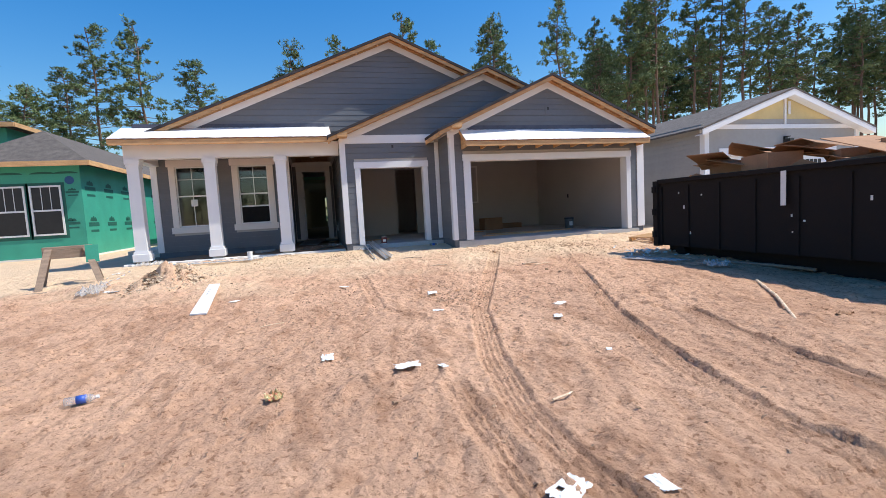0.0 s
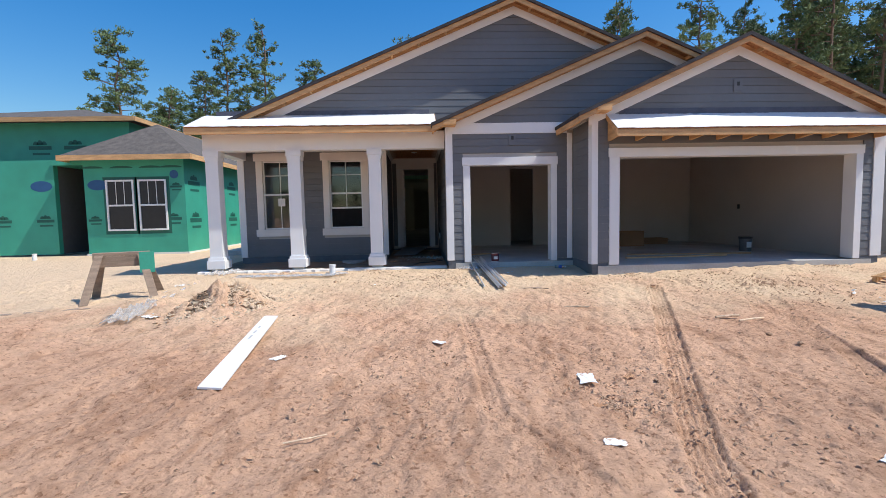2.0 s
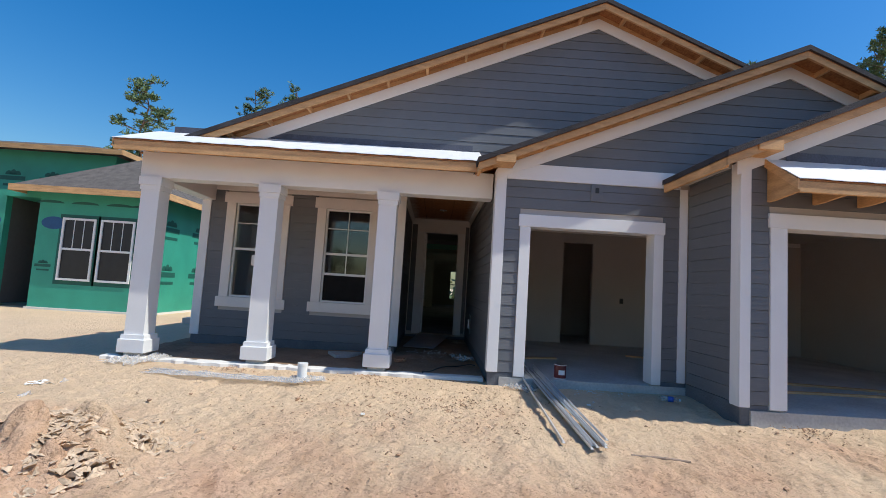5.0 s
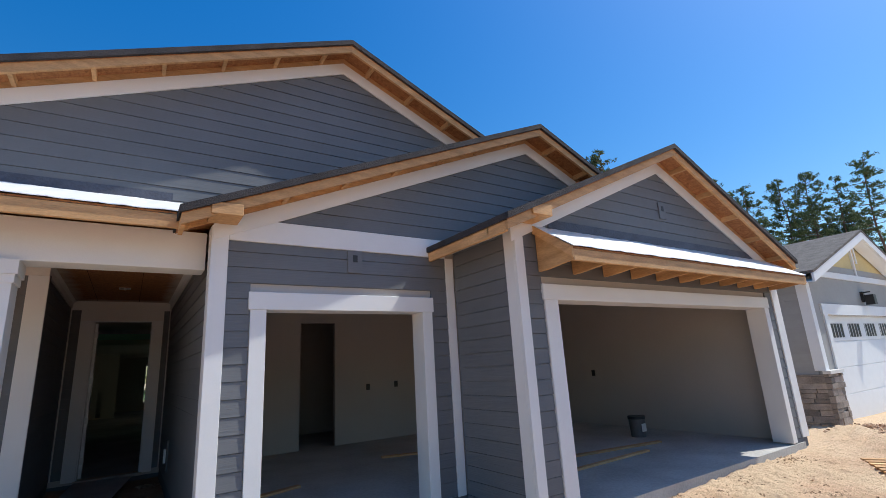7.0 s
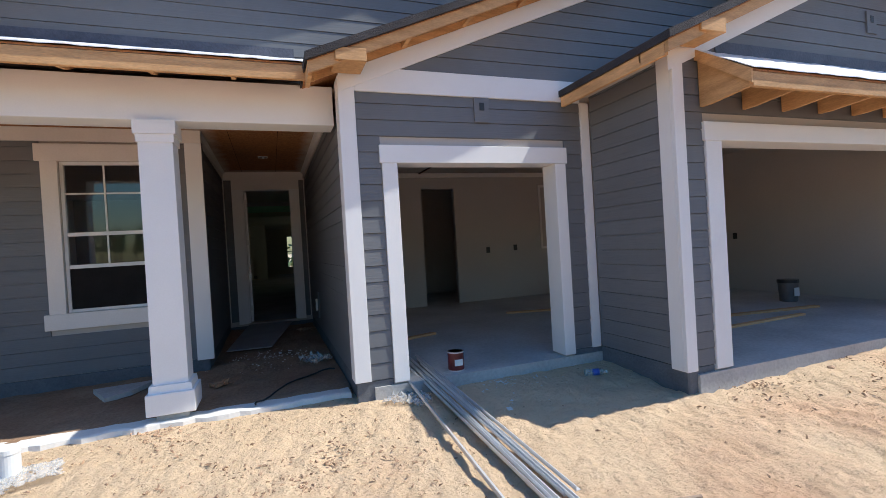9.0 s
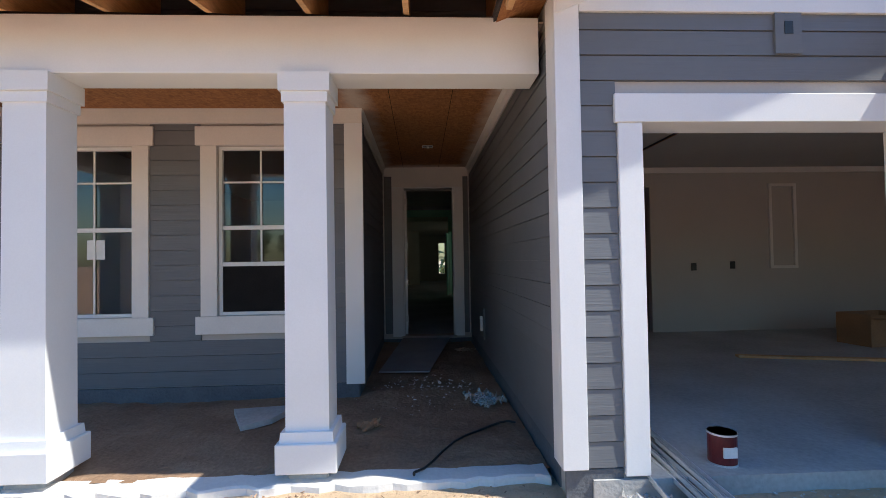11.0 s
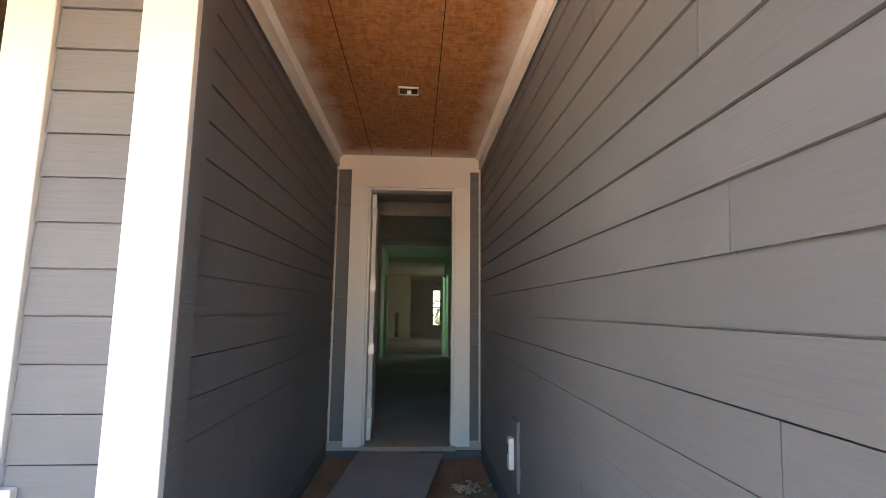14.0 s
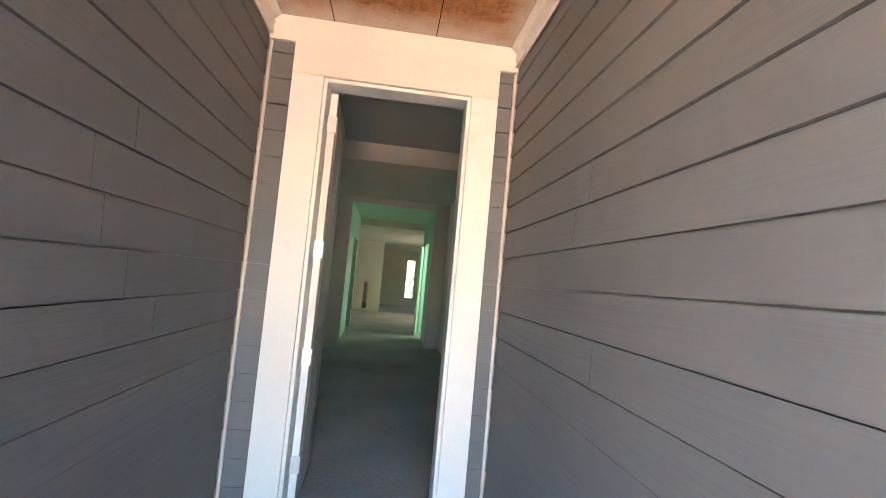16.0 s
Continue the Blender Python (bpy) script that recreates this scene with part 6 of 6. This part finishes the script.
def green_house():
    e = empty("green_house", "unfinished house clad in printed green foam sheathing", "house", at=(-7.75, 19.8, 0.75))
    o = e.location
    def B(n, m, a, b, c, d, ee, f, label=""):
        return box(n, m, e, a - o.x, b - o.y, c - o.z, d - o.x, ee - o.y, f - o.z, label)
    B("wing_wall", M_GREEN, -11.2, 19.8, 0.85, -7.95, 20.0, 4.2)
    B("side_wall", M_GREEN, -7.95, 19.8, 0.85, -7.75, 38, 4.2)
    # recess walls get a dark grey: the shade is painted over green sheathing
    B("recess_side", M_UNLIT, -11.2, 20.001, 0.85, -11.0, 24, 4.2)
    B("recess_wall", M_UNLIT, -20, 24, 0.85, -11.2, 24.2, 4.2)
    B("upper_wall", M_GREEN, -20, 23.0, 4.2, -11.4, 23.2, 6.1)
    B("upper_side", M_GREEN, -11.6, 23.2, 4.2, -11.4, 36, 6.1)
    B("left_wing", M_GREEN, -22, 20.0, 0.85, -12.35, 20.2, 4.2)
    # same painted shade on the other side of the recess
    B("left_wing_side", M_UNLIT, -12.55, 20.201, 0.85, -12.35, 23.99, 4.2)
    B("footing", M_CONC_L, -11.25, 19.75, 0.6, -7.7, 38, 0.849)
    B("porch_lid", M_GREEN, -12.34, 19.9, 4.0, -11.21, 24, 4.19, "green lintel over the dark recess")
    hip(e, -11.2, -7.75, 19.8, 38, 4.25, 1.45, M_SHINGLE_N, 0.5, ox=o.x, oy=o.y, oz=o.z)
    hip(e, -22, -11.4, 23.0, 36, 6.2, 1.6, M_SHINGLE_N, 0.55, ox=o.x, oy=o.y, oz=o.z)
    F, S = front(19.8), facing_right(-7.75)
    sash_window(e, F, -10.46, -9.5, 1.65, 3.45)
    sash_window(e, F, -9.36, -8.38, 1.65, 3.45)
    for u, z, sz in ((-8.05, 3.15, 0.42), (-8.2, 2.0, 0.58), (-10.9, 2.0, 0.46)):
        print_mark(e, F, u, z, sz)
    for u, z in ((-12.75, 2.0), (-14.2, 2.0)):
        print_mark(e, front(20.0), u, z, 0.6)
    print_oval(e, front(20.0), -12.8, 3.28, 0.75, 0.38, M_PRINT_B)
    for y in (20.5, 22.2, 24.0, 26.0, 28, 30):
        print_mark(e, S, y, 3.25, 0.9)
        print_mark(e, S, y, 1.9, 0.9)
    for u in (-10.9, -9.9, -8.9, -8.2):
        print_oval(e, F, u, 3.86, 0.8, 0.16, M_PRINT, True)
    print_oval(e, F, -10.74, 3.28, 0.7, 0.37, M_PRINT_B)
    print_oval(e, F, -8.1, 3.62, 0.3, 0.3, M_PRINT_B)
    for u in (-12.2, -13.6, -15):
        print_mark(e, front(23.0), u, 5.0, 0.9)
    B("meter", M_BLACK, -12.0, 23.9, 1.3, -11.75, 23.999, 2.0, "black service box")
    sash_window(e, S, 25.2, 26.2, 2.9, 3.5)


green_house()


def teal_house():
    e = empty("teal_house", "distant unfinished house clad in teal sheathing with dark sheet standing for an unlit garage opening", "house", at=(36, 10, 0.7))
    o = e.location
    fx = facing_left(36.0)
    def B(n, m, a, b, c, d, ee, f, label=""):
        return box(n, m, e, a - o.x, b - o.y, c - o.z, d - o.x, ee - o.y, f - o.z, label)
    B("front_wall", M_TEAL, 36, 9.3, 0.5, 36.2, 15.1, 4.5)
    B("side_wall", M_TEAL, 36.2, 14.9, 0.5, 50, 15.1, 4.5)
    B("wing_wall", M_TEAL, 38.5, 0.0, 0.5, 38.7, 9.3, 4.3)
    B("footing", M_CONC_L, 35.97, 9.3, 0.3, 50, 15.13, 0.72, "pale concrete footing")
    # no hole in the wall: a near-black sheet paints the opening's darkness
    B("garage_opening", M_DARK, 35.98, 10.0, 0.72, 35.999, 12.25, 3.05, "dark sheet standing for an unlit garage opening")
    brown = mat("brown_plank", (0.09, 0.045, 0.03), 0.8, obj_var=0.3)
    for k in range(6):
        B("door_slat", brown, 35.955, 10.05 + k * 0.365, 0.75, 35.979, 10.38 + k * 0.365, 3.0, "dark brown plank")
    prism("gable", M_TEAL, e, [(0.0, -1.6, 4.0), (0.0, 3.1, 4.0), (0.0, 0.4, 6.15)], (0.2, 0, 0))
    for sg, run in ((-1, 2.6), (1, 3.4)):
        prism("gable_roof", M_SHINGLE_N, e, [(-0.4, 0.4, 6.42), (-0.4, 0.4 + sg * run, 6.42 - run * 0.75), (-0.4, 0.4 + sg * run, 6.30 - run * 0.75), (-0.4, 0.4, 6.30)], (9, 0, 0), "grey shingles")
    prism("pent_roof", M_UNDERLAY, e, [(-0.7, -0.9, 3.75), (0, -0.9, 4.15), (0, 3.1, 4.15), (-0.7, 3.1, 3.75)], (0, 0, -0.1), "white pent roof")
    hip(e, 36, 50, 9.3, 15.1, 4.5, 2.2, M_SHINGLE_N, 0.5, ox=o.x, oy=o.y, oz=o.z)
    hip(e, 38.5, 50, -2.0, 9.2, 4.3, 2.2, M_SHINGLE_N, 0.5, ox=o.x, oy=o.y, oz=o.z)
    B("vent", M_BLACK, 35.97, 10.3, 5.3, 35.999, 10.6, 6.2, "dark gable vent")
    for k in range(6):
        print_oval(e, fx, 9.7 + k * 0.95, 3.7, 0.65, 0.28, M_PRINT)
    for u in (9.5, 13.0, 14.2):
        print_mark(e, fx, u, 1.9, 0.7)


teal_house()


# ---- pines ----
def pine_meshes(seed, h, low):
    """A tall slender pine: bare tapered trunk, limbs from the share low of its height, rounded clumps of short needles."""
    rng = random.Random(seed)
    bt = bmesh.new()
    pts = [Vector((0, 0, -0.3))]
    for k in range(1, 9):
        pts.append(Vector((rng.uniform(-0.12, 0.12) * k / 3, rng.uniform(-0.12, 0.12) * k / 3, h * k / 8)))
    for k in range(8):
        r = lambda i: 0.19 * (1 - i / 8.3) + 0.02
        bm_tube(bt, pts[k], pts[k + 1], r(k), r(k + 1), 7, False)
    vs, fs = [], []
    base = h * low
    z = base
    while z < h * 0.99:
        f = (z - base) / (h - base)
        reach = (0.6 + 2.3 * (1 - f) ** 0.75 * min(1, 0.45 + f * 2.2)) * rng.uniform(0.5, 1.2)
        for _ in range(rng.choice((2, 3, 3, 4))):
            a = rng.uniform(0, 6.283)
            i = min(7, int(z / h * 8))
            p0 = pts[i].lerp(pts[i + 1], z / h * 8 - i)
            tip = p0 + Vector((math.cos(a) * reach, math.sin(a) * reach, rng.uniform(-0.15, 0.75)))
            bm_tube(bt, p0, tip, 0.04, 0.012, 4, False)
            for c in range(2 + int(reach * 2.1)):
                q = p0.lerp(tip, rng.uniform(0.45, 1.08)) + Vector((rng.gauss(0, 0.16), rng.gauss(0, 0.16), rng.gauss(0.1, 0.13)))
                rad = rng.uniform(0.2, 0.42)
                for _k in range(18):
                    d = Vector((rng.gauss(0, 1), rng.gauss(0, 1), rng.gauss(0.2, 0.8))).normalized()
                    c0 = q + d * rad * rng.uniform(0.3, 0.95)
                    g = (d + Vector((rng.gauss(0, 0.6), rng.gauss(0, 0.6), rng.gauss(0.3, 0.6)))).normalized() * rng.uniform(0.10, 0.18)
                    s = g.cross(Vector((rng.gauss(0, 1), rng.gauss(0, 1), rng.gauss(0, 1)))).normalized() * rng.uniform(0.035, 0.075)
                    n = len(vs)
                    vs += [c0 - g - s, c0 - g + s, c0 + g + s * 0.5]
                    fs.append((n, n + 1, n + 2))
        z += rng.uniform(0.3, 0.6)
    me = bpy.data.meshes.new("crown")
    me.from_pydata(vs, [], fs)
    me.materials.append(M_NEEDLE)
    return bt, me


def plant_pines():
    protos = []
    tall = (17.0, 20.0, 18.5, 22.0, 23.0, 21.0)
    for k, (h, low) in enumerate(zip(tall, (0.42, 0.38, 0.45, 0.52, 0.60, 0.56))):
        bt, crown_me = pine_meshes(30 + k, h, low)
        e = empty("pine_tree", "tall slender pine with bare trunk and ragged crown", "tree", group="pine wood")
        part("trunk", bt, M_BARK, e)
        c = new("crown", crown_me)
        c.parent = e
        protos.append(e)
    rng = random.Random(6)
    # x, y and height of the trees that stand out
    alone = ((-24.8, 44.9, 17.2), (-18.6, 52.3, 20.0), (-15.5, 55.4, 21.8), (-11.1, 58.6, 19.2), (-26.7, 57.5, 15.6), (-25.1, 53.9, 14.9),
             (-25.9, 60.1, 14.7), (-24.3, 60.7, 18.8), (-0.7, 59.5, 21.5), (5.2, 61.3, 23.1), (12.0, 56.3, 24.6), (17.1, 63.4, 24.2),
             (21.7, 51.3, 22.2), (27.2, 46.3, 23.1), (33.7, 43.3, 21.7), (23.8, 57.0, 24.7))
    beyond = ((71.5, 29.6, 23.3), (71.0, 23.6, 22.8), (78.1, 28.4, 23.0), (70.0, 17.5, 20.9), (81.5, 22.1, 21.3), (72.5, 13.1, 21.0),
              (80.6, 11.3, 19.3), (72.7, 8.7, 20.1), (76.7, 6.7, 19.1), (74.5, 33.4, 24.3), (84.3, 16.5, 21.4), (75.6, 4.3, 18.9))
    spots = [(x, y, h, i % 4) for i, (x, y, h) in enumerate(alone)] + [(x, y, h, 3 + i % 3) for i, (x, y, h) in enumerate(beyond)]
    # the wood behind the grey house, bare trunks below
    for k in range(62):
        x = 36 + 46 * rng.random() ** 1.5
        spots.append((x, rng.uniform(40, 66) - max(0, x - 45) * 0.35, rng.uniform(20, 26) - max(0, x - 52) * 0.12, rng.choice((3, 4, 5))))
    for k in range(24):
        spots.append((rng.uniform(76, 98), rng.uniform(-4, 34), rng.uniform(13, 18), rng.choice((0, 2, 5))))
    for k in range(14):
        spots.append((rng.uniform(-62, -27), rng.uniform(58, 74), rng.uniform(11, 14.5), rng.choice((0, 1, 2))))
    for k in range(10):
        spots.append((rng.uniform(14, 38), rng.uniform(60, 72), rng.uniform(16, 20), rng.choice((0, 1, 2))))
    # the wood far across the street
    for k in range(30):
        spots.append((rng.uniform(-90, 80), rng.uniform(-150, -125), rng.uniform(9, 13), rng.choice((0, 1, 2))))
    used = set()
    for x, y, h, i in spots:
        m = Matrix.Translation((x, y, 0.6)) @ Matrix.Rotation(rng.uniform(0, 6.28), 4, "Z") @ Matrix.Diagonal((1.15, 1.15, h / tall[i], 1))
        if i not in used:
            used.add(i)
            protos[i].matrix_basis = m
        else:
            copy_thing(protos[i], m).matrix_basis = m
    # low brush at the foot of the wood
    vs, fs = [], []
    for _ in range(9000):
        t = rng.random()
        if t < 0.62:
            x, y = rng.uniform(-70, 75), rng.uniform(55, 75)
        else:
            x, y = rng.uniform(74, 96), rng.uniform(-15, 60)
        q = Vector((x, y, rng.uniform(0.3, 1) ** 2 * rng.uniform(1, 3.6)))
        d = Vector((rng.gauss(0, 1), rng.gauss(0, 1), rng.gauss(0, 1))).normalized() * rng.uniform(0.25, 0.6)
        s = d.cross(Vector((rng.gauss(0, 1), rng.gauss(0, 1), rng.gauss(0, 1)))).normalized() * rng.uniform(0.15, 0.4)
        n = len(vs)
        vs += [q - d - s * 0.4, q - d + s * 0.4, q + d + s, q + d - s]
        fs.append((n, n + 1, n + 2, n + 3))
    me = bpy.data.meshes.new("brush")
    me.from_pydata(vs, [], fs)
    me.materials.append(M_NEEDLE)
    tagged(new("brush", me), "low dark brush at the foot of the pine wood", "brush", kind="stuff")


plant_pines()

# ---- lap boards, last ----
rb = random.Random(12)
siding(wall_mid, front(Y_MID), 1.312, 3.83, SID_B, 3.73, [(1.53, 3.605, 0.0, 3.23)])
siding(wall_garage, front(Y_GAR), 4.062, 9.708, SID_B, 3.93, [(4.29, 9.495, 0.0, 3.23)])
siding(wall_bump, facing_left(X_BUMP), Y_GAR + 0.152, Y_MID - 0.04, SID_B, 3.93)
siding(wall_porch, front(Y_WIN), -3.922, -0.452, SID_B, 3.69, [(WIN1[0] - 0.17, WIN1[1] + 0.17, 1.5, 3.67), (WIN2[0] - 0.17, WIN2[1] + 0.17, 1.5, 3.67)])
siding(wall_pl, facing_right(X_PL), Y_WIN + 0.122, Y_DOOR - 0.031, SID_B, 3.72, joints=2.5, rng=rb)
siding(wall_pr, facing_left(X_PR), Y_MID + 0.162, Y_DOOR - 0.031, SID_B, 3.72, joints=3.5, rng=rb)
siding(wall_door, front(Y_DOOR), X_PL + 0.039, -0.157, SID_B, 3.692)
siding(wall_door, front(Y_DOOR), 1.077, X_PR - 0.039, SID_B, 3.692)
siding(gable_mid, front(Y_MID), 1.3, 9.6, 3.962, 5.7, top=gable_top(RIDGE_MID, S_MID, 0.30))
siding(gable_gar, front(Y_GAR), 4.0, 9.9, 3.932, 5.2, top=gable_top(RIDGE_GAR, S_GAR, 0.30))
siding(gable_main, front(Y_MAIN), -3.6, 9.4, 4.22, 6.9, top=gable_top(RIDGE_MAIN, S_MAIN, 0.30))
